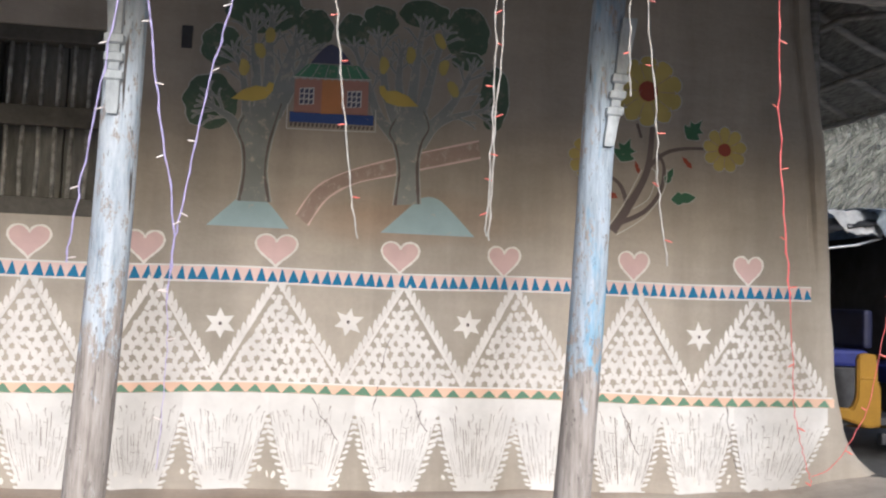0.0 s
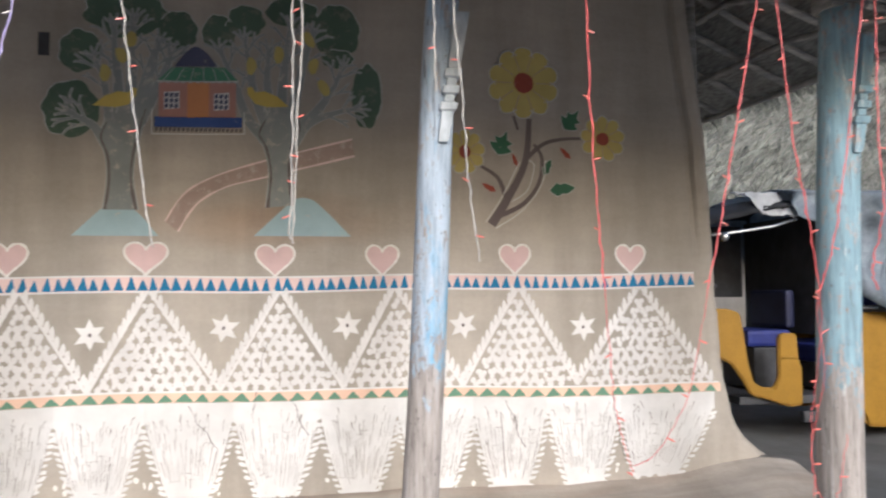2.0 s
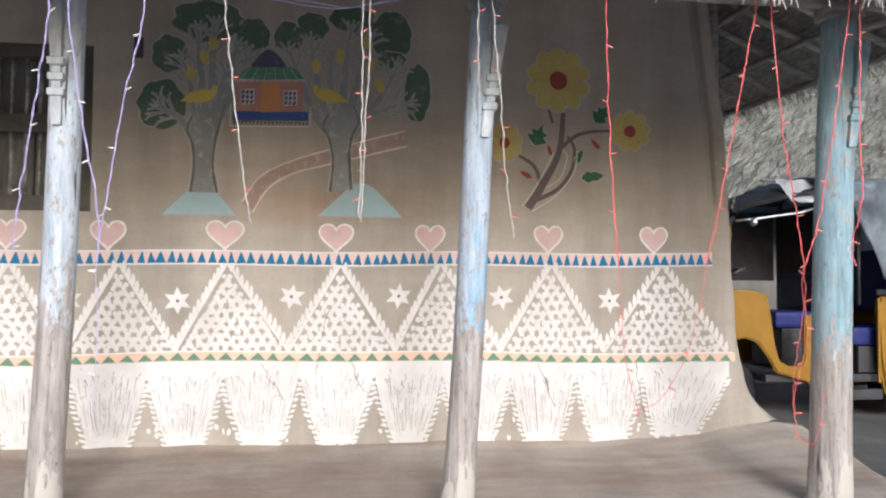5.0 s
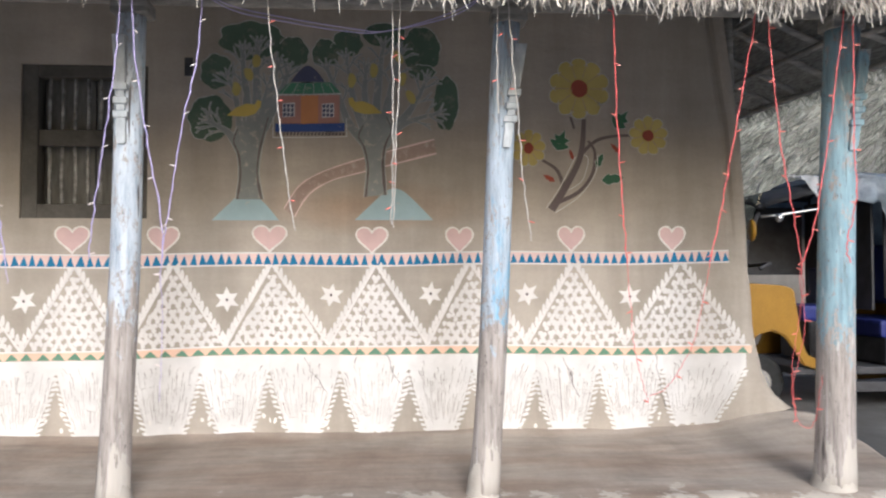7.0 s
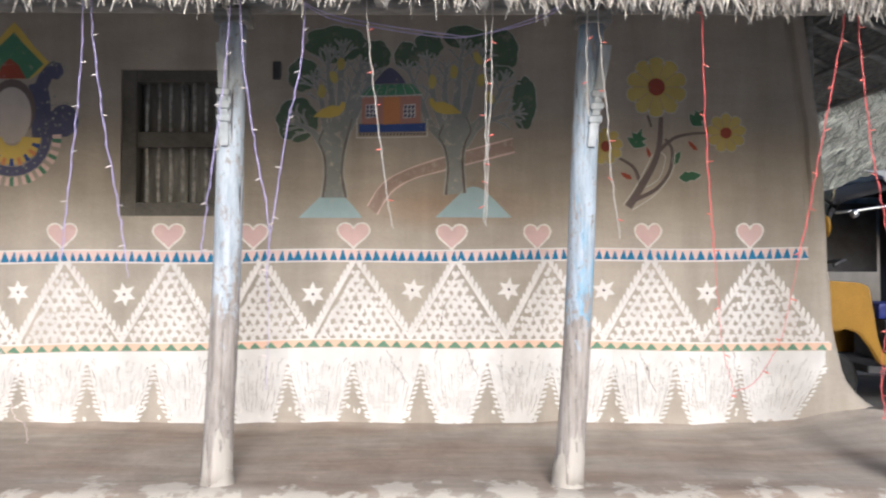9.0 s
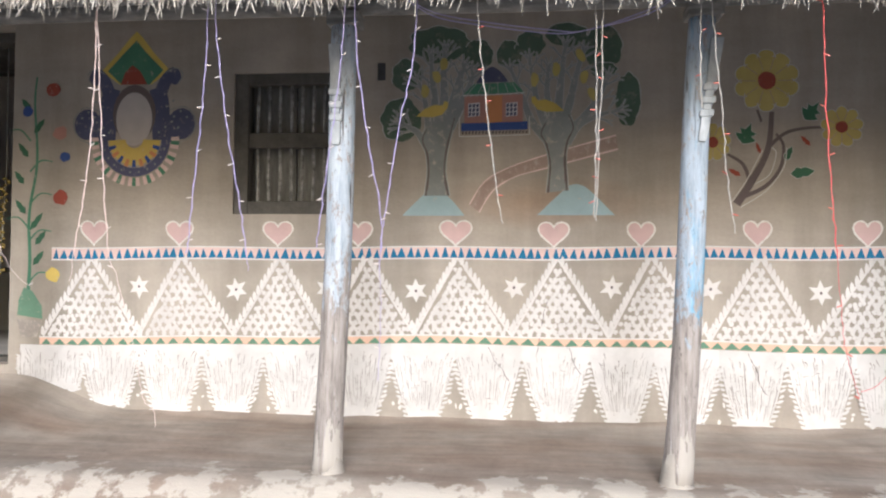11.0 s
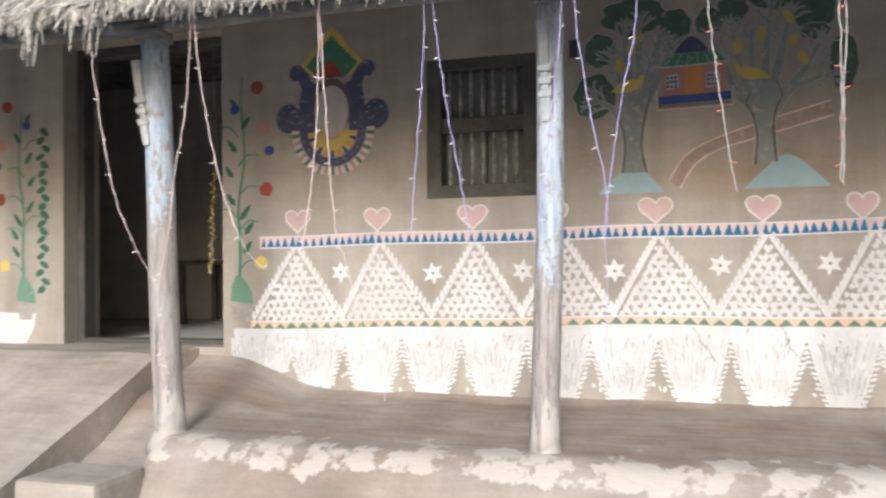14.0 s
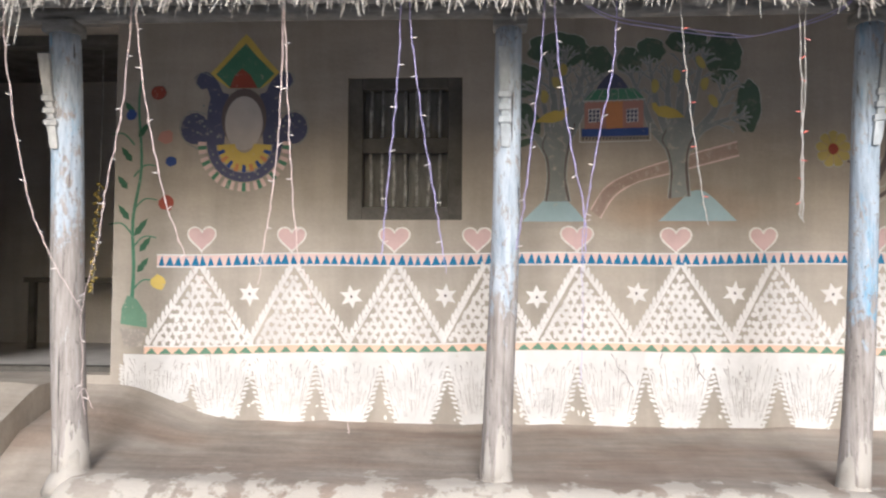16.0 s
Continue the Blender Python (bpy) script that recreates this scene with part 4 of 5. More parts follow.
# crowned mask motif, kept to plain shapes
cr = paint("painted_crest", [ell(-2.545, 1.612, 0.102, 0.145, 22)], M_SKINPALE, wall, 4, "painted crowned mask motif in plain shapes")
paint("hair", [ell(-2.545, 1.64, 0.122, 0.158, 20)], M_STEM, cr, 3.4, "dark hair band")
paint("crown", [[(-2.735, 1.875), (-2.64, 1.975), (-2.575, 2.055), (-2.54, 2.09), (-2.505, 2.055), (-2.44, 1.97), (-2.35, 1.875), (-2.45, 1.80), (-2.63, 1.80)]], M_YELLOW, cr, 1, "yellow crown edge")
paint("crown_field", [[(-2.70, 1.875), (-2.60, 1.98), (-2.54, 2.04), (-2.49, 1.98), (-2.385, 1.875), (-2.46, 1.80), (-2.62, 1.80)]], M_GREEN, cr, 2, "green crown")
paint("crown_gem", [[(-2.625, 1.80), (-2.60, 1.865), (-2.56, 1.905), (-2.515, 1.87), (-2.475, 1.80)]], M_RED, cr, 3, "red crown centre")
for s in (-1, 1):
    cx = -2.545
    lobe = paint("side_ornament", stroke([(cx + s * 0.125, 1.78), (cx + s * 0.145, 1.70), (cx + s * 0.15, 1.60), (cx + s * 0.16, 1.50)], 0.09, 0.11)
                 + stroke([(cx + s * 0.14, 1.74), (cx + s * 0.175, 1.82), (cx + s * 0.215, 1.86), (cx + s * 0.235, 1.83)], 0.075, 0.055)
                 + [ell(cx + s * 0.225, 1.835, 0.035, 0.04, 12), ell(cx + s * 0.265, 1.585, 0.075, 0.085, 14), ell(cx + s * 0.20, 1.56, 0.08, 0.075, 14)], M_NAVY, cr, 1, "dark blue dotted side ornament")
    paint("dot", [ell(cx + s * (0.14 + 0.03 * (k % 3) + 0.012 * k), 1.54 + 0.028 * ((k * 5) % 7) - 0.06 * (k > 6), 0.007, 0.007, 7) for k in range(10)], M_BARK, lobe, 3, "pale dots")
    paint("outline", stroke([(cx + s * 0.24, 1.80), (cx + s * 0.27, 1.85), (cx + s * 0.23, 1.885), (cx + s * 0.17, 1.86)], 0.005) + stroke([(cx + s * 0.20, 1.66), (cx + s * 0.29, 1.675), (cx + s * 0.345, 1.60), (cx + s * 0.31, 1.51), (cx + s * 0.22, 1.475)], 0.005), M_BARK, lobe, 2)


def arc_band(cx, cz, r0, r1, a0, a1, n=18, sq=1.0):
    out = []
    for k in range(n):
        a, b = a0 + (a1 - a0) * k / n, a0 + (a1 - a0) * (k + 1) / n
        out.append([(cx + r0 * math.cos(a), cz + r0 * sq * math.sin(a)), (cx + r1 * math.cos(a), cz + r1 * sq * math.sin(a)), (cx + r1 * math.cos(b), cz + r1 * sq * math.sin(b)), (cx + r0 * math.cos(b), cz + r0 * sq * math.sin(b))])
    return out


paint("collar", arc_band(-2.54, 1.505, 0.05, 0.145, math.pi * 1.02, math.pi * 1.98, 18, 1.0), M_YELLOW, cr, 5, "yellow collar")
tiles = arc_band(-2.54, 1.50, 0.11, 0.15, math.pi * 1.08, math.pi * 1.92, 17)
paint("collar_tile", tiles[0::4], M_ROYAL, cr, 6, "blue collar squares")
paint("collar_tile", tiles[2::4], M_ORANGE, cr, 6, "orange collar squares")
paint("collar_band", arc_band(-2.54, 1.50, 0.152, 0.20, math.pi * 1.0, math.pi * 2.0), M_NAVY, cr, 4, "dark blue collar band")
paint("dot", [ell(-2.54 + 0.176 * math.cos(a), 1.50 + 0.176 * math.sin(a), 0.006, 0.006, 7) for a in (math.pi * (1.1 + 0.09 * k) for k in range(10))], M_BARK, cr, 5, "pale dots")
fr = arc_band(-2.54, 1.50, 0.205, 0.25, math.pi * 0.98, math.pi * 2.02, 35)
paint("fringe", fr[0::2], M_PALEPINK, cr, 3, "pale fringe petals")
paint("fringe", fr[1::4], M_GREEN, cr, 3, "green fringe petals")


# climbing plants painted beside the doorway
def climber(x, s, z1, label):
    st = stroke([(x, 0.62), (x + s * 0.01, 0.84), (x, 1.1), (x + s * 0.04, 1.38), (x + s * 0.02, 1.7), (x + s * 0.03, z1)], 0.022, 0.010)
    tw = []
    for z, d in ((0.72, 1), (1.15, 1), (1.02, -1), (1.33, 1), (1.5, -1), (0.95, 1)):
        tw += stroke([(x, z), (x + s * d * 0.06, z + 0.06), (x + s * d * 0.13, z + 0.055)], 0.010, 0.006)
    cl = paint("painted_climber", st + tw, M_GREEN, wall, 2, label)
    for z, d, l in ((1.06, 0.045, 0.06), (1.14, -0.05, 0.05), (0.97, 0.07, 0.05), (1.45, -0.04, 0.05), (1.58, 0.05, 0.05), (1.3, -0.06, 0.045), (0.86, 0.06, 0.05), (1.7, -0.03, 0.04)):
        paint("leaf", [leaf(x + s * d, z, l, 0.022, (0.9 if d * s > 0 else 2.2))], M_LEAF, cl, 3, "green leaf")
    paint("pot_leaf", [[(x - 0.055, 0.55), (x + 0.09, 0.53), (x + 0.085, 0.60), (x + 0.03, 0.68), (x - 0.02, 0.70), (x - 0.05, 0.63)]], M_TRIGREEN, cl, 3, "green mound of leaves")
    paint("pot", [[(x - 0.06, 0.53), (x + 0.09, 0.52), (x + 0.06, 0.43), (x - 0.03, 0.43)]], M_POT, cl, 3, "dull grey pot")
    for z, d, r, mt in ((1.19, 0.18, 0.042, M_RED), (1.54, 0.17, 0.042, M_BRICKPINK), (1.78, 0.13, 0.04, M_RED), (1.66, -0.02, 0.032, M_ROYAL), (1.41, 0.2, 0.028, M_ROYAL), (0.77, 0.145, 0.042, M_YELLOW)):
        paint("blossom", [ell(x + s * d, z, r, r * 0.95, 11, 0, 0.16)], mt, cl, 4, "painted blossom")
    return cl


climber(-3.135, 1, 1.85, "painted green climbing plant with red and blue blossoms")
climber(-4.66, -1, 1.75, "painted green climbing plant beside the door")
paint("leaf_column", [ell(-4.515 + 0.03 * (k % 2) - 0.015 + jit(0.01), 0.62 + 0.052 * k, 0.038, 0.022, 7, 0.5 * (-1) ** k, 0.2) for k in range(20)], M_LEAF, wall, 2, "dark leafy column beside the door")
paint("painted_fan", [[(-5.6, 0.16), (-4.80, 0.18), (-4.66, 0.26), (-4.585, 0.38), (-4.57, 0.47), (-5.6, 0.49)]], M_WHITE, wall, 1, "white painted wall foot")


# ---- window and doorway ----
x0, x1, z0, z1 = WIN
win = thing("window_1", "dark wooden window with two tiers of worn rods", "window")
win["kind"] = "structure"
bm = bmesh.new()
for d in ((x0, x0 + 0.075, z0, z1), (x1 - 0.075, x1, z0, z1), (x0 + 0.075, x1 - 0.075, z0, z0 + 0.07), (x0 + 0.075, x1 - 0.075, z1 - 0.06, z1)):
    box(bm, d[0], d[1], 0.015, 0.10, d[2], d[3], 0.005)
part("window_frame", bm, M_WOOD, win)
bm = bmesh.new()
box(bm, x0 + 0.075, x1 - 0.075, 0.03, 0.085, 1.455, 1.535, 0.004)
part("mid_rail", bm, M_WOOD, win)
for k in range(7):
    xx = x0 + 0.115 + 0.061 * k
    for za, zb in ((1.17, 1.455), (1.535, 1.79)):
        bm = bmesh.new()
        tube(bm, [(xx + jit(0.003), 0.058, za), (xx + jit(0.005), 0.055, (za + zb) / 2), (xx + jit(0.003), 0.058, zb)], [0.008, 0.0095, 0.008], 6)
        part("rod", bm, M_ROD, win, "worn metal rod", True)
boxed("shutter", (x0 + 0.01, (x0 + x1) / 2 - 0.004, 0.16, 0.185, z0 + 0.01, z1 - 0.01), M_SHUTTER, win, 0.003, "closed dark shutter leaf")
boxed("shutter", ((x0 + x1) / 2 + 0.004, x1 - 0.01, 0.16, 0.185, z0 + 0.01, z1 - 0.01), M_SHUTTER, win, 0.003, "closed dark shutter leaf")
boxed("niche", (-1.215, -1.175, -0.006, 0.02, 1.80, 1.89), M_BLACK)
tagged(bpy.data.objects["niche"], "small dark peg socket in the mud wall", "socket", kind="structure")

dx0, dx1, dz0, dz1 = DOOR
door = thing("door_1", "open doorway with a plain wooden frame and dark room", "doorway")
door["kind"] = "structure"
boxed("jamb", (dx0 + 0.002, dx0 + 0.05, 0.12, 0.22, dz0, dz1), M_WOOD, door, 0.004)
boxed("jamb", (dx1 - 0.05, dx1 - 0.002, 0.12, 0.22, dz0, dz1), M_WOOD, door, 0.004)
boxed("lintel", (dx0 + 0.05, dx1 - 0.05, 0.12, 0.22, dz1 - 0.06, dz1 - 0.002), M_WOOD, door, 0.004)
boxed("threshold", (dx0 + 0.05, dx1 - 0.05, 0.12, 0.22, dz0 - 0.005, dz0 + 0.03), M_WOOD, door, 0.004)
bm = bmesh.new()
box(bm, -0.02, 0.02, 0.0, 0.5, 0.31, 2.06, 0.004)
leaf_ob = part("door_leaf", bm, M_WOOD, door, "open dark plank door leaf")
leaf_ob.location = (dx1 - 0.075, 0.225, 0)

# strip of yellow leaf garland on the door leaf
gar = thing("garland", "hanging strip of yellow marigold garland inside the doorway", "garland")
bm = bmesh.new()
for k in range(34):
    z = 0.72 + 0.62 * k / 34
    m = Matrix.Translation((dx1 - 0.235 + jit(0.022) + 0.03 * k / 34, 0.24 + jit(0.01), z)) @ Euler((jit(1), jit(1), jit(1))).to_matrix().to_4x4() @ Matrix.Diagonal((0.016, 0.010, 0.009, 1))
    bmesh.ops.create_icosphere(bm, subdivisions=1, radius=1, matrix=m)
part("blossoms", bm, M_GARLAND, gar)
bm = bmesh.new()
tube(bm, [(dx1 - 0.23, 0.24, 0.7), (dx1 - 0.20, 0.24, 1.4), (dx1 - 0.19, 0.22, 2.09)], 0.003, 5)
part("string", bm, M_ROD, gar)

# sack and low table in the room
bm = bmesh.new()
bmesh.ops.create_icosphere(bm, subdivisions=3, radius=1)
for v in bm.verts:
    n_ = noise.noise(v.co * 2.3)
    v.co = Vector((v.co.x * 0.34 * (1 + 0.2 * n_), v.co.y * 0.28, max(-0.33, v.co.z * 0.38 + 0.1 * n_)))
sk = part("sack", bm, M_SACK, None, "", True)
sk.location = (-3.62, 1.85, 0.60)
tagged(sk, "full pale cloth sack on the earthen room floor", "sack")
tb = thing("low_table", "low dark wooden table in the dim room", "table", at=(-4.35, 2.0, 0.27))
boxed("tabletop", (-0.4, 0.4, -0.3, 0.3, 0.50, 0.54), M_WOOD, tb, 0.004)
for a in (-0.35, 0.35):
    for b in (-0.25, 0.25):
        boxed("leg", (a - 0.025, a + 0.025, b - 0.025, b + 0.025, 0.0, 0.50), M_WOOD, tb, 0.003)


# ---- veranda posts, beam and roof ----
def post(label, base, top, r, mat, bracket_dx, mat_b):
    ob = thing("veranda_post", label, "post", "veranda posts", (base[0], base[1], base[2]))
    h = top[2] - base[2]
    lean = ((top[0] - base[0]), (top[1] - base[1]))
    bm = bmesh.new()
    secs, n = [], 14
    for k in range(25):
        f = k / 24
        z = h * f
        q = r * (1.10 - 0.12 * f + 0.10 * max(0, 0.12 - f) / 0.12)
        ring = []
        for a in range(n):
            t = 2 * math.pi * a / n
            rr = q * (1 + 0.05 * noise.noise((math.cos(t) * 1.3 + base[0], math.sin(t) * 1.3, z * 1.6)))
            ring.append((lean[0] * f + rr * math.cos(t) + 0.006 * math.sin(z * 3 + base[0]), lean[1] * f + rr * math.sin(t), z))
        secs.append(ring)
    loft(bm, secs)
    part("shaft", bm, mat, ob, "", True)
    # carved strut from the front of the shaft out to the eave
    bm = bmesh.new()
    zs = (1.30, 1.315, 1.39, 1.395, 1.415, 1.42, 1.44, 1.445, 1.465, 1.47, 1.49, 1.495, 1.515, 1.52, 1.60, 1.69)
    ws = (0.013, 0.016, 0.017, 0.025, 0.025, 0.014, 0.014, 0.024, 0.024, 0.014, 0.014, 0.025, 0.025, 0.017, 0.020, 0.022)
    secs = []
    for z, w in zip(zs, ws):
        f = (z - 1.30) / 0.39
        cx = lean[0] * z / h + bracket_dx * (0.2 + 0.8 * f)
        cy = lean[1] * z / h - math.sqrt(max(0.0001, r * r - (bracket_dx * (0.2 + 0.8 * f)) ** 2)) * 0.98 - 0.004 - 0.02 * f * f
        zz = z - base[2]
        secs.append([(cx - w, cy - w * 0.8, zz), (cx + w, cy - w * 0.8, zz), (cx + w, cy + 0.045 + 0.03 * f, zz), (cx - w, cy + 0.045 + 0.03 * f, zz)])
    loft(bm, secs)
    bmesh.ops.recalc_face_normals(bm, faces=bm.faces)
    part("carved_bracket", bm, mat_b, ob, "carved wooden bracket")
    bm = bmesh.new()
    box(bm, lean[0] - 0.068, lean[0] + 0.068, lean[1] - 0.06, lean[1] + 0.06, h - 0.01, h + 0.045, 0.012)
    part("capital", bm, M_TIMBER, ob, "flat wooden cap")
    # mud collar at the foot
    bm = bmesh.new()
    secs = []
    for z, q in ((-0.08, 1.8), (-0.012, 1.42), (0.012, 1.24), (0.045, 1.12), (0.085, 1.05)):
        ring = []
        for k in range(16):
            t = 2 * math.pi * k / 16
            q_ = q * (1 + 0.13 * noise.noise((math.cos(t) * 1.4, math.sin(t) * 1.4 + base[0] * 3, z * 9)))
            ring.append((q_ * r * math.cos(t), q_ * r * math.sin(t), z + z * 0.9 * noise.noise((math.cos(t) * 1.8, math.sin(t) * 1.8, base[0] * 3))))
        secs.append(ring)
    loft(bm, secs)
    part("foot_collar", bm, M_LIMED, ob, "smeared mud collar", True)
    return ob


M_POST_A, M_POST_B, M_POST_C = post_paint("post_paint_a", 0.30, 0.60), post_paint("post_paint_b", 0.25, 0.57, 0.14, (0.38, 0.44, 0.51)), post_paint("post_paint_c", 0.20, 0.56, 0.04, (0.235, 0.34, 0.39))
M_POST_D = post_paint("post_paint_d", 0.60, 0.56)
M_BRACKET_PALE = plain("bare_carving", (0.50, 0.485, 0.455), 0.8, 0, 14, 0.4, 0.5, (1, 1, 0.4))
M_BRACKET = plain("pale_carving", (0.43, 0.455, 0.47), 0.75, 0, 14, 0.35, 0.5, (1, 1, 0.4))
post("weathered wooden veranda post with grey-blue paint before the doorway", (-2.92, -0.97, 0.0), (-3.0, -0.97, 1.79), 0.061, M_POST_D, -0.055, M_BRACKET_PALE)
post("cracked wooden veranda post with peeling pale blue paint", (-1.215, -0.97, 0.0), (-1.165, -0.97, 1.79), 0.053, M_POST_A, -0.022, M_BRACKET)
post("leaning wooden veranda post with bright blue paint remains", (0.135, -0.97, 0.0), (0.235, -0.97, 1.79), 0.051, M_POST_B, 0.046, M_BRACKET)
post("thick blue-painted veranda post at the corner of the house", (1.495, -0.97, 0.0), (1.56, -0.97, 1.79), 0.066, M_POST_C, 0.055, M_POST_C)

bm = bmesh.new()
for a, b in ((-6.5, -2.0), (-2.0, 0.6), (0.6, 2.35)):
    tube(bm, [(a, -0.97, 1.868), ((a + b) / 2, -0.965, 1.863), (b + 0.05, -0.97, 1.868)], 0.036, 9)
tagged(part("eave_beam", bm, M_TIMBER, smooth=True), "round smoke-dark eave beam resting on the posts", "beam")


def roof_z(y, x=0.0):
    return 1.695 + 0.05 * min(1, max(0, -x / 2)) + (y + 1.58) * 0.43


raft = thing("rafters", "smoke-dark round rafters under the thatch", "rafter")
xx = -6.4
while xx < 2.5:
    bm = bmesh.new()
    tube(bm, [(xx, -1.5, roof_z(-1.5, xx) - 0.045), (xx + jit(0.03), -0.4, roof_z(-0.4, xx) - 0.05), (xx + jit(0.03), 1.9, roof_z(1.9, xx) - 0.05)], [0.022, 0.028, 0.03], 7)
    part("rafter", bm, M_TIMBER, raft, "", True)
    xx += 0.36 + jit(0.05)
for y in (-1.35, -0.7, 0.9):
    bm = bmesh.new()
    tube(bm, [(-6.5, y, roof_z(y) - 0.012), (-2, y + 0.01, roof_z(y) - 0.014), (2.55, y, roof_z(y) - 0.012)], 0.014, 6)
    part("batten", bm, M_TIMBER, raft, "", True)

roof = thing("thatched_roof", "thick ragged dry straw thatch with a shaggy eave", "roof")
roof["kind"] = "structure"
bm = bmesh.new()


def thatch_sec(u, v, lift):
    x = -6.9 + 9.6 * u
    y = -1.56 + 3.5 * v
    return (x, y + 0.03 * noise.noise((x * 2, 0, 1)), roof_z(y, x) + lift + 0.03 * noise.noise((x * 1.5, y * 1.5, lift * 9)) + (0.05 * noise.noise((x * 5, y * 3, 2)) if lift else 0) - 0.03 * max(0, x - 1.9) * (1 - v))


for lift in (0.012, 0.20):
    sheet(bm, 120, 26, lambda u, v, lift=lift: thatch_sec(u, v, lift))
bmesh.ops.bridge_loops(bm, edges=[e for e in bm.edges if e.is_boundary])
bmesh.ops.recalc_face_normals(bm, faces=bm.faces)
part("thatch_layer", bm, M_THATCH, roof)
bm = bmesh.new()
sheet(bm, 60, 10, lambda u, v: (-6.9 + 9.6 * u, 1.9 + 2.7 * v, roof_z(1.9) + 0.18 - 0.6 * v * 1.75 + 0.04 * noise.noise((u * 14, v * 5, 0))))
bmesh.ops.solidify(bm, geom=bm.faces[:], thickness=0.15)
part("back_slope", bm, M_THATCH, roof)

rows = []
for _ in range(9500):
    x = rnd.uniform(-6.8, 2.65)
    y = -1.50 + jit(0.06)
    z = roof_z(y, x) + rnd.uniform(0.0, 0.19) - 0.03 * max(0, x - 1.9)
    droop = rnd.random()
    rows.append(((x, y, z), (jit(0.55), -0.55 - 0.5 * rnd.random(), -0.35 - 0.55 * droop), rnd.uniform(0.04, 0.13), rnd.uniform(0.0015, 0.0036), rnd.uniform(0, 0.03)))
straws("eave_straw", rows, M_STRAW, roof)
rows = []
for _ in range(2600):
    x = rnd.uniform(-6.8, 2.65)
    y = -1.53 + jit(0.05)
    z = roof_z(y, x) + rnd.uniform(-0.015, 0.03)
    tuft = 0.5 + 0.9 * max(-0.3, noise.noise((x * 5.5, 0, 2)) + 0.6 * noise.noise((x * 17, 0, 5)))
    rows.append(((x, y, z), (jit(0.45), jit(0.35) - 0.15, -1), tuft * rnd.uniform(0.03, 0.11) + (0.09 * rnd.random() if rnd.random() < 0.04 else 0), rnd.uniform(0.0016, 0.0034), 0.0))
for _ in range(1500):
    x = 0.1 + 2.55 * rnd.random() ** 0.8
    y = -1.5 + jit(0.06)
    tuft = 0.4 + 0.8 * max(0, 0.4 + noise.noise((x * 6.5, 1, 2)))
    rows.append(((x, y, roof_z(y, x) + rnd.uniform(-0.03, 0.02)), (jit(0.5), jit(0.3) - 0.1, -1), tuft * rnd.uniform(0.03, 0.08), rnd.uniform(0.0015, 0.0034), 0.0))
for _ in range(1700):
    x = -1.0 - 5.6 * rnd.random()
    y = -1.5 + jit(0.06)
    tuft = 0.5 + 0.8 * max(0, 0.35 + noise.noise((x * 5.0, 3, 2)))
    rows.append(((x, y, roof_z(y, x) + rnd.uniform(-0.03, 0.02)), (jit(0.5), jit(0.3) - 0.1, -1), tuft * rnd.uniform(0.04, 0.11), rnd.uniform(0.0015, 0.0032), 0.0))
for _ in range(70):
    x = rnd.choice((-4.35, -4.2, -3.95, -3.62, -3.2, -2.9)) + jit(0.06)
    rows.append(((x, -1.5 + jit(0.05), roof_z(-1.5, x) + 0.01), (jit(0.25), jit(0.2) - 0.1, -1), rnd.uniform(0.08, 0.24), rnd.uniform(0.0018, 0.0034), 0.0))
straws("hanging_straw", rows, M_STRAW, roof)
rows = []
for _ in range(4200):
    x, y = rnd.uniform(-6.8, 2.6), rnd.uniform(-1.5, 1.9)
    rows.append(((x, y, roof_z(y, x) + 0.20 + rnd.uniform(0, 0.04)), (jit(0.25), -1, -0.36 + jit(0.12)), rnd.uniform(0.15, 0.4), rnd.uniform(0.003, 0.006), 0.0))
straws("roof_straw", rows, M_STRAWDARK, roof)
# the ragged verge over the wall corner, seen from below
side = thing("side_eave", "dark thatched side eave with pole rafters beyond the wall corner", "eave")
side["kind"] = "structure"


def side_pt(u, v):
    y = -0.9 + 4.2 * v
    x = 1.62 + 1.0 * u
    z = min(2.03 + 0.035 * y + 0.5 * (1 - u), roof_z(y, x) + 0.02)
    return (x, y, z + 0.02 * noise.noise((u * 4, v * 9, 0)))


bm = bmesh.new()
sheet(bm, 12, 26, side_pt)
bmesh.ops.solidify(bm, geom=bm.faces[:], thickness=-0.12)
bmesh.ops.recalc_face_normals(bm, faces=bm.faces)
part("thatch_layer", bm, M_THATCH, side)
for kk in range(10):
    v = 0.05 + 0.095 * kk
    a, b = Vector(side_pt(0.02, v)), Vector(side_pt(0.98, v))
    bm = bmesh.new()
    tube(bm, [a + Vector((0, 0, -0.04)), (a + b) / 2 + Vector((jit(0.02), jit(0.03), -0.045)), b + Vector((0.03, jit(0.05), -0.035))], 0.022, 6)
    part("rafter", bm, M_POLE, side, "", True)
for u in (0.3, 0.65, 0.93):
    bm = bmesh.new()
    tube(bm, [Vector(side_pt(u, v)) + Vector((0, 0, -0.075)) for v in (0, 0.3, 0.6, 1)], 0.018, 6)
    part("batten", bm, M_POLE, side, "", True)
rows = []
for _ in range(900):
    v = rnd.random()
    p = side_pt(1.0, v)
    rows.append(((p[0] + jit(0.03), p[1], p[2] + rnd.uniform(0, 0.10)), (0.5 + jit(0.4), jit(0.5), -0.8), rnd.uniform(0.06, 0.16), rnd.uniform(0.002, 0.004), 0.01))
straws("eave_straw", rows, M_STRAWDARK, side)

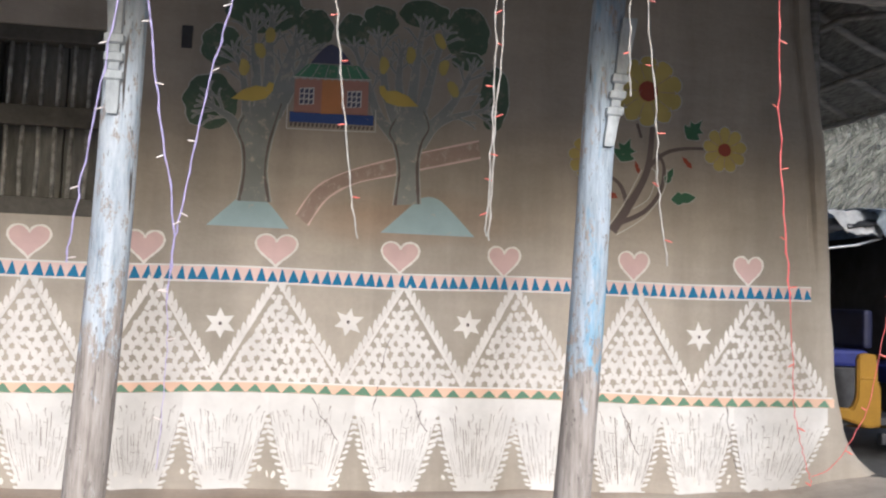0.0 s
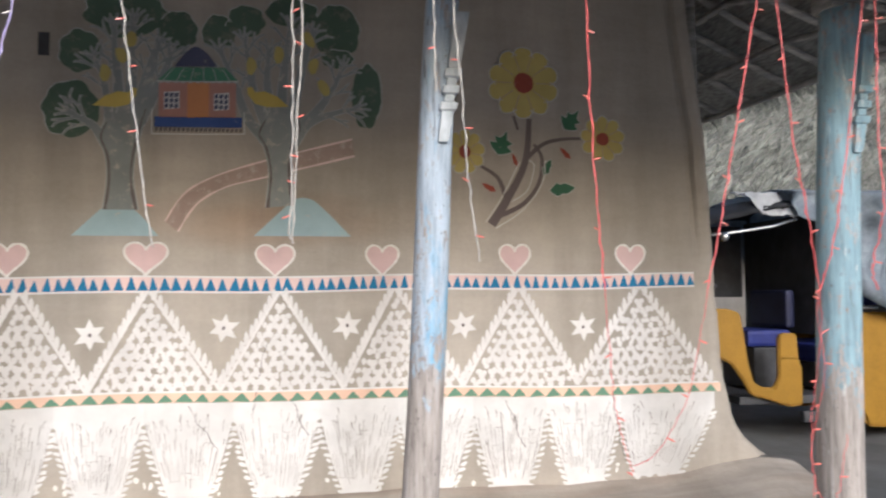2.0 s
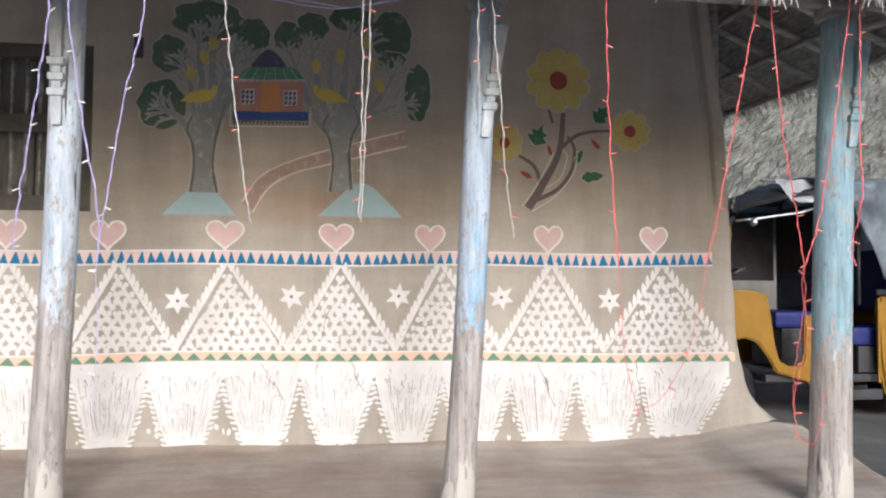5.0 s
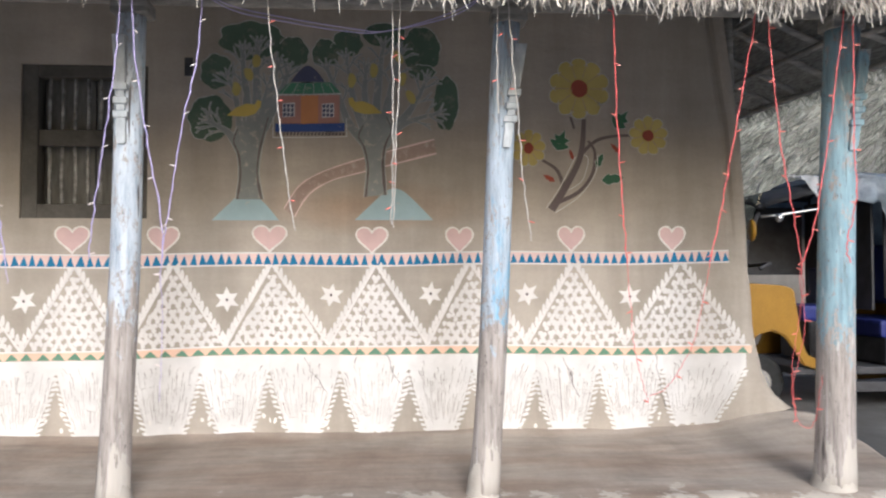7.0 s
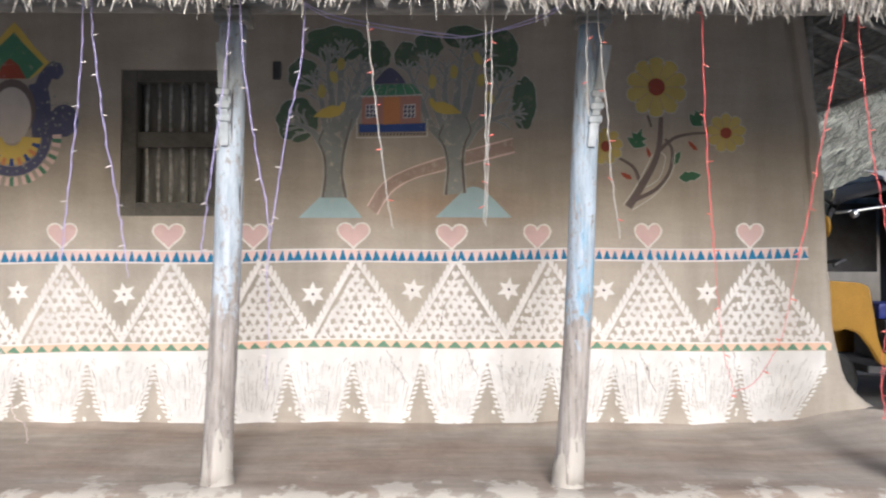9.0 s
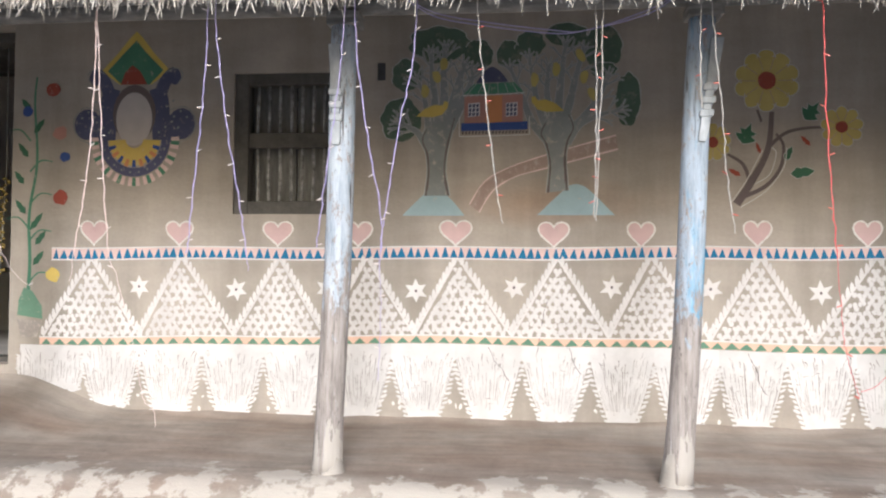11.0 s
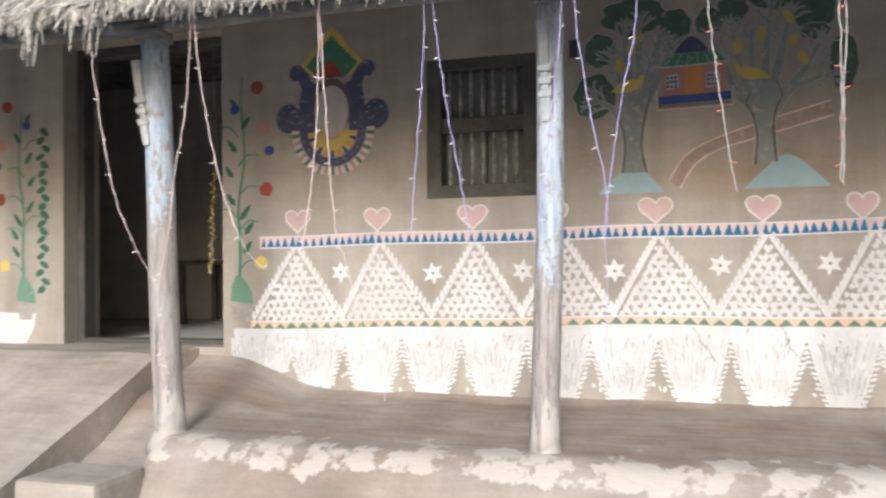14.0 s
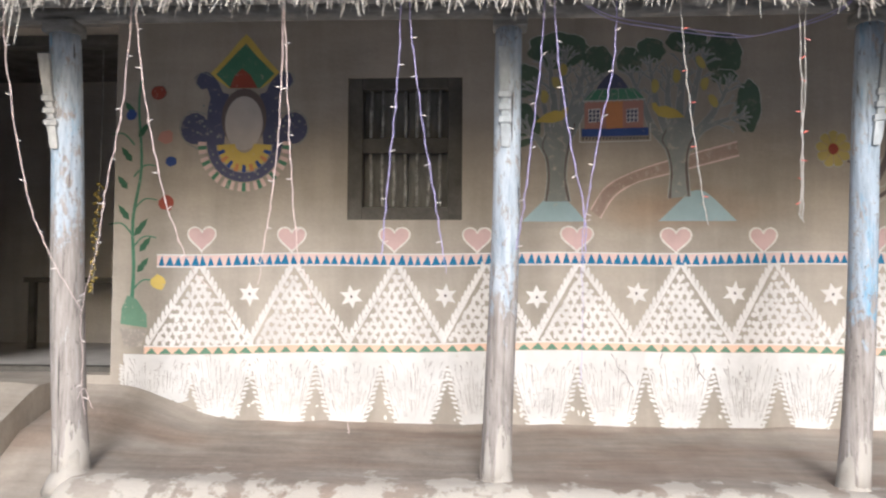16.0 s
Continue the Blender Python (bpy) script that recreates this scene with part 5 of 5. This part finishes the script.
# thin violet wire slung under the thatch
bm = bmesh.new()
for q in (0, 0.014):
    tube(bm, smooth_line([(-0.92, -1.1, 1.86), (-0.79, -1.1, 1.775 + q), (-0.60, -1.1, 1.735 + q), (-0.35, -1.1 - q, 1.70 + q * 0.6), (-0.22, -1.1, 1.708), (0.02, -1.1, 1.77 + q), (0.14, -1.1, 1.86)], 6), 0.0022, 5)
tagged(part("slung_wire", bm, M_PURPLE), "thin violet wire slung under the rafters", "wire")


# ---- strings of small lights hanging from the eave ----
def light_string(label, runs, cable, bulb, every=0.14):
    """runs: lines of (x, z) in the plane of the eave's edge."""
    ob = thing("string_light", label, "string light", "string lights on the eave")
    for n_, run in enumerate(runs):
        bm = bmesh.new()
        yy = -1.43 + 0.012 * n_
        xc = -1.24 if run[0][0] < -1.2 else -0.23
        run = [(x + (x - xc) * 0.028, z + (z - 0.8) * 0.028) for x, z in run]
        line = smooth_line([(x, yy + jit(0.015), z) for x, z in run], 9)
        line = [(x + jit(0.0028), y + jit(0.002), z) for x, y, z in line]
        tube(bm, line, [0.0017 if z > 0.86 else 0.0010 for x, y, z in line], 5)
        # the return lead is twisted round the upper part only
        twin = [(x + 0.0022 * math.sin(i * 1.9), y + 0.0022 * math.cos(i * 1.9), z) for i, (x, y, z) in enumerate(line) if z > 0.86]
        if len(twin) > 2:
            tube(bm, twin, 0.0014, 5)
        part("cable", bm, cable, ob)
        acc, s = rnd.uniform(0, every), 1
        for a, b in zip(line, line[1:]):
            acc += math.dist(a, b)
            if acc > every:
                acc, s = jit(0.03), -s
                bm = bmesh.new()
                d = Vector((s * 1.0, -0.3, jit(0.6))).normalized()
                p = Vector(b)
                tube(bm, [p, p + d * 0.008, p + d * 0.010, p + d * 0.020], [0.0016, 0.0018, 0.0024, 0.0012], 6)
                part("bulb", bm, bulb, ob, "tiny bulb")
    return ob


E_ = 1.80
light_string("pale rosy string of tiny lights hanging in a V", [[(-2.94, E_), (-2.91, 1.5), (-2.82, 1.07), (-2.74, 0.86), (-2.62, 0.67)], [(-2.47, E_), (-2.50, 1.4), (-2.54, 1.09), (-2.58, 0.85), (-2.62, 0.67), (-2.615, 0.5), (-2.62, 0.40), (-2.60, 0.32)], [(-2.635, 0.37), (-2.61, 0.405), (-2.58, 0.34)]], M_ROSE, M_BULB)
light_string("pale rosy string of tiny lights slanting down", [[(-2.46, E_), (-2.44, 1.6), (-2.40, 1.34), (-2.33, 1.04), (-2.24, 0.82), (-2.17, 0.74)]], M_ROSE, M_BULB)
light_string("rosy double string of tiny lights", [[(-1.95, E_), (-1.945, 1.5), (-1.96, 1.16), (-1.985, 0.95), (-2.01, 0.76)], [(-1.94, E_), (-1.93, 1.5), (-1.91, 1.15), (-1.88, 0.86), (-1.85, 0.77), (-1.80, 0.55), (-1.745, 0.37), (-1.715, 0.33), (-1.705, 0.27)]], M_ROSE, M_BULB)
light_string("violet string of tiny lights", [[(-1.54, E_), (-1.55, 1.5), (-1.57, 1.24), (-1.595, 0.92), (-1.60, 0.86)]], M_PURPLE, M_BULB)
light_string("violet string of tiny lights slanting down", [[(-1.515, E_), (-1.50, 1.55), (-1.46, 1.26), (-1.415, 0.98), (-1.385, 0.80)]], M_PURPLE, M_BULB)
light_string("violet string of tiny lights beside the cracked post", [[(-1.035, E_), (-1.045, 1.55), (-1.075, 1.27), (-1.105, 1.02), (-1.13, 0.88)]], M_PURPLE, M_BULB)
light_string("violet string of tiny lights tied in a V", [[(-1.01, E_), (-0.99, 1.5), (-0.955, 1.25), (-0.905, 0.97), (-0.915, 0.80)], [(-0.79, E_), (-0.81, 1.5), (-0.85, 1.29), (-0.90, 1.0), (-0.915, 0.85), (-0.91, 0.65), (-0.92, 0.44)]], M_PURPLE, M_BULB)
light_string("pale single string of tiny lights", [[(-0.60, E_), (-0.59, 1.6), (-0.565, 1.36), (-0.54, 1.15), (-0.51, 0.96)]], M_CLEAR, M_BULBRED)
light_string("pale double string of tiny lights", [[(-0.215, E_), (-0.21, 1.5), (-0.21, 1.2), (-0.215, 0.98)], [(-0.185, E_), (-0.19, 1.5), (-0.20, 1.2), (-0.21, 0.97)]], M_CLEAR, M_BULBRED)
light_string("pale string of tiny lights by the leaning post", [[(0.12, E_), (0.12, 1.55), (0.12, 1.33)], [(0.145, E_), (0.16, 1.64), (0.185, 1.3), (0.205, 1.1), (0.225, 0.93)]], M_CLEAR, M_BULBRED)
light_string("straight red string of tiny lights", [[(0.485, E_), (0.49, 1.6), (0.505, 1.25), (0.52, 0.95), (0.53, 0.80), (0.55, 0.6), (0.57, 0.50), (0.595, 0.42)]], M_REDCABLE, M_BULBRED)
light_string("red string of tiny lights slanting to the wall corner", [[(0.97, E_), (0.955, 1.65), (0.885, 1.24), (0.83, 0.98), (0.785, 0.78), (0.74, 0.6), (0.66, 0.47), (0.60, 0.44)]], M_REDCABLE, M_BULBRED)
light_string("long red string of tiny lights knotted at the corner post", [[(0.99, E_), (1.0, 1.65), (1.025, 1.28), (1.065, 1.03), (1.105, 0.82), (1.085, 0.68), (1.06, 0.55), (1.055, 0.45), (1.075, 0.36), (1.115, 0.335), (1.15, 0.38), (1.155, 0.50)],
             [(1.265, E_), (1.25, 1.64), (1.19, 1.21), (1.145, 0.97), (1.105, 0.82), (1.112, 0.66), (1.095, 0.55), (1.07, 0.47), (1.085, 0.39), (1.075, 0.345)]], M_REDCABLE, M_BULBRED)
light_string("short red string of tiny lights", [[(1.29, E_), (1.29, 1.5), (1.285, 1.25), (1.28, 1.07), (1.255, 0.92), (1.265, 0.86)]], M_REDCABLE, M_BULBRED)


# ---- auto rickshaw parked beyond the corner ----
rick = thing("auto_rickshaw", "parked yellow three-wheeled auto rickshaw with a tarpaulin over its roof", "auto rickshaw", at=(2.93, 2.4, GROUND))
rick.scale = (1, 1, 1.06)


def side_panel(name, prof, y0, y1, material, parent, label="", bevel=0.012):
    bm = bmesh.new()
    f = bm.faces.new([bm.verts.new((x, y0, z)) for x, z in prof])
    r = bmesh.ops.extrude_face_region(bm, geom=[f])
    for v in r["geom"]:
        if isinstance(v, bmesh.types.BMVert):
            v.co.y = y1
    bmesh.ops.recalc_face_normals(bm, faces=bm.faces)
    bmesh.ops.bevel(bm, geom=bm.edges[:], offset=bevel, segments=2, affect="EDGES", clamp_overlap=True)
    return part(name, bm, material, parent, label)


front_prof = [(-0.34, 0.70), (-0.33, 0.93), (-0.22, 1.02), (0.10, 1.00), (0.19, 0.97), (0.22, 0.80), (0.25, 0.60), (0.29, 0.47), (0.36, 0.43), (0.46, 0.425), (0.50, 0.50), (0.505, 0.80), (0.55, 0.825), (0.66, 0.815), (0.675, 0.61), (0.70, 0.58), (0.70, 0.30), (0.60, 0.285), (0.40, 0.345), (0.26, 0.38), (0.19, 0.50), (0.10, 0.61), (0.0, 0.65), (-0.12, 0.62), (-0.22, 0.50), (-0.30, 0.55)]
rear_prof = [(1.13, 0.90), (1.16, 0.97), (2.45, 0.97), (2.55, 0.85), (2.52, 0.25), (2.3, 0.14), (1.5, 0.11), (1.25, 0.125), (1.19, 0.25), (1.15, 0.5)]
side_panel("near_side", front_prof, 0.0, 0.05, M_YBODY, rick, "glossy yellow front side panel")
side_panel("far_side", front_prof, 1.22, 1.27, M_YBODY, rick, "glossy yellow front side panel")
side_panel("rear_side", rear_prof, -0.01, 0.05, M_YBODY, rick, "glossy yellow rear side panel", 0.02)
side_panel("rear_side", rear_prof, 1.22, 1.28, M_YBODY, rick, "glossy yellow rear side panel", 0.02)
boxed("door_sill", (0.702, 1.18, 0.0, 0.06, 0.17, 0.25), M_BLACK, rick, 0.01, "dark worn door sill")
boxed("seat_box_rib", (0.53, 0.655, -0.012, 0.004, 0.635, 0.65), M_YBODY, rick, 0.004)
boxed("door_edge", (1.128, 1.15, -0.02, 0.0, 0.3, 0.94), M_YBODY, rick, 0.005, "pale worn door edge")
side_panel("front_cowl", [(-0.40, 0.66), (-0.38, 0.90), (-0.28, 1.01), (-0.20, 1.02), (-0.16, 0.95), (-0.14, 0.66), (-0.20, 0.58), (-0.32, 0.58)], 0.051, 1.219, M_YBODY, rick, "yellow front cowl", 0.02)
side_panel("rear_body", [(1.65, 0.25), (1.65, 0.98), (2.5, 0.98), (2.5, 0.3)], 0.06, 1.21, M_YBODY, rick, "yellow rear body")
boxed("floor_pan", (0.2, 1.64, 0.06, 1.21, 0.30, 0.36), M_BLACK, rick, 0.01)
bm = bmesh.new()
box(bm, 0.45, 0.84, 0.35, 0.92, 0.70, 0.83, 0.03)
part("driver_seat", bm, M_SEAT, rick, "blue vinyl driver seat")
boxed("backrest", (0.80, 0.88, 0.35, 0.92, 0.84, 1.14), M_NAVYVINYL, rick, 0.03, "dark navy vinyl backrest")
bm = bmesh.new()
box(bm, 0.98, 1.60, 0.08, 1.2, 0.58, 0.72, 0.03)
box(bm, 1.55, 1.66, 0.08, 1.2, 0.82, 1.35, 0.03)
part("passenger_seat", bm, M_SEAT, rick, "blue vinyl bench seat")
boxed("seat_base", (0.52, 0.82, 0.38, 0.9, 0.37, 0.695), M_BLACK, rick, 0.01)
boxed("seat_base", (1.02, 1.60, 0.08, 1.2, 0.37, 0.575), M_BLACK, rick, 0.01)
boxed("curtain", (0.92, 0.94, 0.10, 1.18, 0.80, 1.72), M_BLACK, rick, 0.004, "dark inner curtain")
boxed("far_curtain", (-0.16, 0.91, 1.205, 1.218, 1.08, 1.70), M_BLACK, rick, 0.004, "dark rolled-down curtain")
for yy in (0.04, 1.23):
    bm = bmesh.new()
    tube(bm, [(-0.24, yy, 1.0), (-0.18, yy, 1.36), (-0.06, yy, 1.62)], 0.018, 8)
    part("windscreen_post", bm, M_BLACK, rick, "", True)
    bm = bmesh.new()
    tube(bm, [(1.0, yy, 0.9), (1.0, yy, 1.4), (1.0, yy, 1.78)], 0.016, 8)
    part("roof_post", bm, M_BLACK, rick, "", True)
bm = bmesh.new()
loft(bm, [[(-0.24, y, 1.12), (-0.22, y, 1.12), (-0.04, y, 1.72), (-0.06, y, 1.72)] for y in (0.07, 1.2)])
bmesh.ops.recalc_face_normals(bm, faces=bm.faces)
m_glass, t_, b_ = nodes_of("windscreen_glass", 0.05)
b_.inputs["Transmission Weight"].default_value, b_.inputs["Base Color"].default_value = 1.0, (0.55, 0.6, 0.6, 1)
part("windscreen", bm, m_glass, rick, "dark windscreen")
bm = bmesh.new()
sheet(bm, 26, 14, lambda u, v: (-0.10 + 1.13 * u, -0.03 + 1.33 * v, 1.66 + 0.20 * min(1, u * 1.5) ** 0.6 - 0.10 * abs(2 * v - 1) ** 4 + 0.008 * noise.noise((u * 6, v * 6, 0))))
bmesh.ops.solidify(bm, geom=bm.faces[:], thickness=0.03)
part("canopy", bm, M_BLACK, rick, "black canopy front", True)
bm = bmesh.new()
tube(bm, [(-0.10, -0.03, 1.53), (0.06, -0.045, 1.545), (0.45, -0.045, 1.60), (0.66, -0.04, 1.66)], 0.012, 8)
bmesh.ops.create_uvsphere(bm, u_segments=10, v_segments=7, radius=0.035, matrix=Matrix.Translation((0.04, -0.06, 1.52)))
part("chrome_rail", bm, M_CHROME, rick, "chrome canopy rail with a small mirror", True)
bm = bmesh.new()
tube(bm, [(-0.05, 0.10, 1.13), (0.06, 0.14, 1.17), (0.02, 0.62, 1.15), (0.06, 1.1, 1.17), (-0.05, 1.14, 1.13)], 0.016, 8)
part("handlebar", bm, M_BLACK, rick, "", True)
bm = bmesh.new()
bmesh.ops.create_uvsphere(bm, u_segments=10, v_segments=7, radius=0.05, matrix=Matrix.Translation((-0.40, 0.20, 0.86)) @ Matrix.Diagonal((0.6, 1, 1, 1)))
part("headlight", bm, M_CHROME, rick, "round headlight", True)


def wheel(x, y):
    bm = bmesh.new()
    secs = []
    for dy, r in ((-0.05, 0.15), (-0.055, 0.20), (-0.03, 0.225), (0.03, 0.225), (0.055, 0.20), (0.05, 0.15)):
        secs.append([(x + r * math.cos(t), y + dy, 0.225 + r * math.sin(t)) for t in (2 * math.pi * a / 24 for a in range(24))])
    loft(bm, secs)
    bmesh.ops.recalc_face_normals(bm, faces=bm.faces)
    w = part("wheel", bm, M_TYRE, rick, "black rubber tyre", True)
    bm = bmesh.new()
    bmesh.ops.create_cone(bm, cap_ends=True, segments=18, radius1=0.13, radius2=0.10, depth=0.13, matrix=Matrix.Translation((x, y, 0.225)) @ Euler((math.pi / 2, 0, 0)).to_matrix().to_4x4())
    part("rim", bm, M_CHROME, w, "dull metal rim")


bm = bmesh.new()
tube(bm, [(1.12, -0.012, 0.995), (1.6, -0.014, 1.0), (2.46, -0.012, 0.985)], 0.026, 8)
part("side_trim", bm, M_BLACK, rick, "black rubber side trim", True)
bm = bmesh.new()
tube(bm, [(1.20, -0.036, 1.0), (1.27, -0.038, 1.003), (1.34, -0.036, 1.0)], 0.012, 6)
part("trim_clip", bm, M_CHROME, rick, "short chrome trim clip", True)
bm = bmesh.new()
tube(bm, [(-0.22, -0.06, 1.36), (-0.22, -0.10, 1.40)], 0.010, 6)
bmesh.ops.create_uvsphere(bm, u_segments=10, v_segments=7, radius=0.07, matrix=Matrix.Translation((-0.22, -0.12, 1.42)) @ Matrix.Diagonal((0.35, 1, 1.2, 1)))
part("side_mirror", bm, M_YBODY, rick, "yellow side mirror", True)
wheel(0.0, 0.30)
wheel(2.05, 0.12)
wheel(2.05, 1.15)
bm = bmesh.new()


def tarp_pt(u, v):
    x = 0.62 + 2.05 * u
    s = (v - 0.5) * 2
    side_ = abs(s)
    y = 0.62 + math.copysign(min(1, side_ / 0.6) * 0.72, s)
    drop = max(0, side_ - 0.6) / 0.4
    low = 0.18 + 0.57 * min(1, max(0, (u - 0.13) / 0.12)) + 0.36 * min(1, max(0, (u - 0.26) / 0.30)) + 0.08 * noise.noise((u * 6, 3, s))
    z = 1.90 - drop * low - 0.05 * min(1, side_ / 0.6) ** 4
    n_ = 0.7 - 1.7 * abs(noise.noise((x * 2.6 + z * 1.1, y * 2.5 + z * 2.2, 5))) - 0.8 * abs(noise.noise((x * 7 - z * 3, y * 6 + z * 6, 1)))
    return (x, y + (0.115 * n_ if drop else 0) + math.copysign(0.03 * drop, s), z + 0.022 * n_)


sheet(bm, 60, 60, tarp_pt)
bmesh.ops.solidify(bm, geom=bm.faces[:], thickness=0.008)
part("tarpaulin", bm, M_TARP, rick, "crumpled grey-blue tarpaulin hanging over the side", True)
bm = bmesh.new()
sheet(bm, 26, 22, lambda u, v: (0.36 + 0.42 * u + 0.03 * noise.noise((v * 6, 0, 2)), -0.06 + 0.5 * v, 1.88 - 0.20 * max(0, 0.45 - v) * 2 - 0.02 + 0.035 * noise.noise((u * 7, v * 8, 3)) + 0.03 * v))
bmesh.ops.solidify(bm, geom=bm.faces[:], thickness=0.012)
part("white_cloth", bm, M_CLOTH, rick, "crumpled white cloth tied on the canopy", True)


# ---- thatched neighbour house ----
nb = thing("neighbour_house", "low mud house with a shaggy grey thatched roof", "house")
boxed("wall", (2.6, 11.5, 5.6, 11.2, GROUND, 1.9), M_DARKMUD, nb)


def nb_roof(u, v):
    x = 1.6 + 11 * u
    y = 4.7 + 4.2 * v
    return (x, y, 1.42 + 3.62 * v + 0.06 * noise.noise((x * 1.4, y * 1.4, 7)) + 0.03 * noise.noise((x * 5, y * 4, 3)))


bm = bmesh.new()
sheet(bm, 90, 34, nb_roof)
bmesh.ops.solidify(bm, geom=bm.faces[:], thickness=0.22)
part("roof", bm, M_THATCH, nb, "shaggy grey thatch")
bm = bmesh.new()
sheet(bm, 30, 8, lambda u, v: (1.6 + 11 * u, 8.85 + 3.2 * v, 5.02 - 3.2 * v))
bmesh.ops.solidify(bm, geom=bm.faces[:], thickness=0.2)
part("roof_back", bm, M_THATCH, nb)
rows = []
for _ in range(24000):
    u, v = rnd.random() ** 1.8, rnd.random()
    p = nb_roof(u, v)
    rows.append(((p[0], p[1], p[2] + rnd.uniform(0.0, 0.07)), (-0.8 + jit(0.4), -0.6 + jit(0.25), -0.42 + jit(0.2)), rnd.uniform(0.18, 0.5), rnd.uniform(0.003, 0.008), 0.06))
straws("roof_straw", rows, M_STRAWDARK, nb)
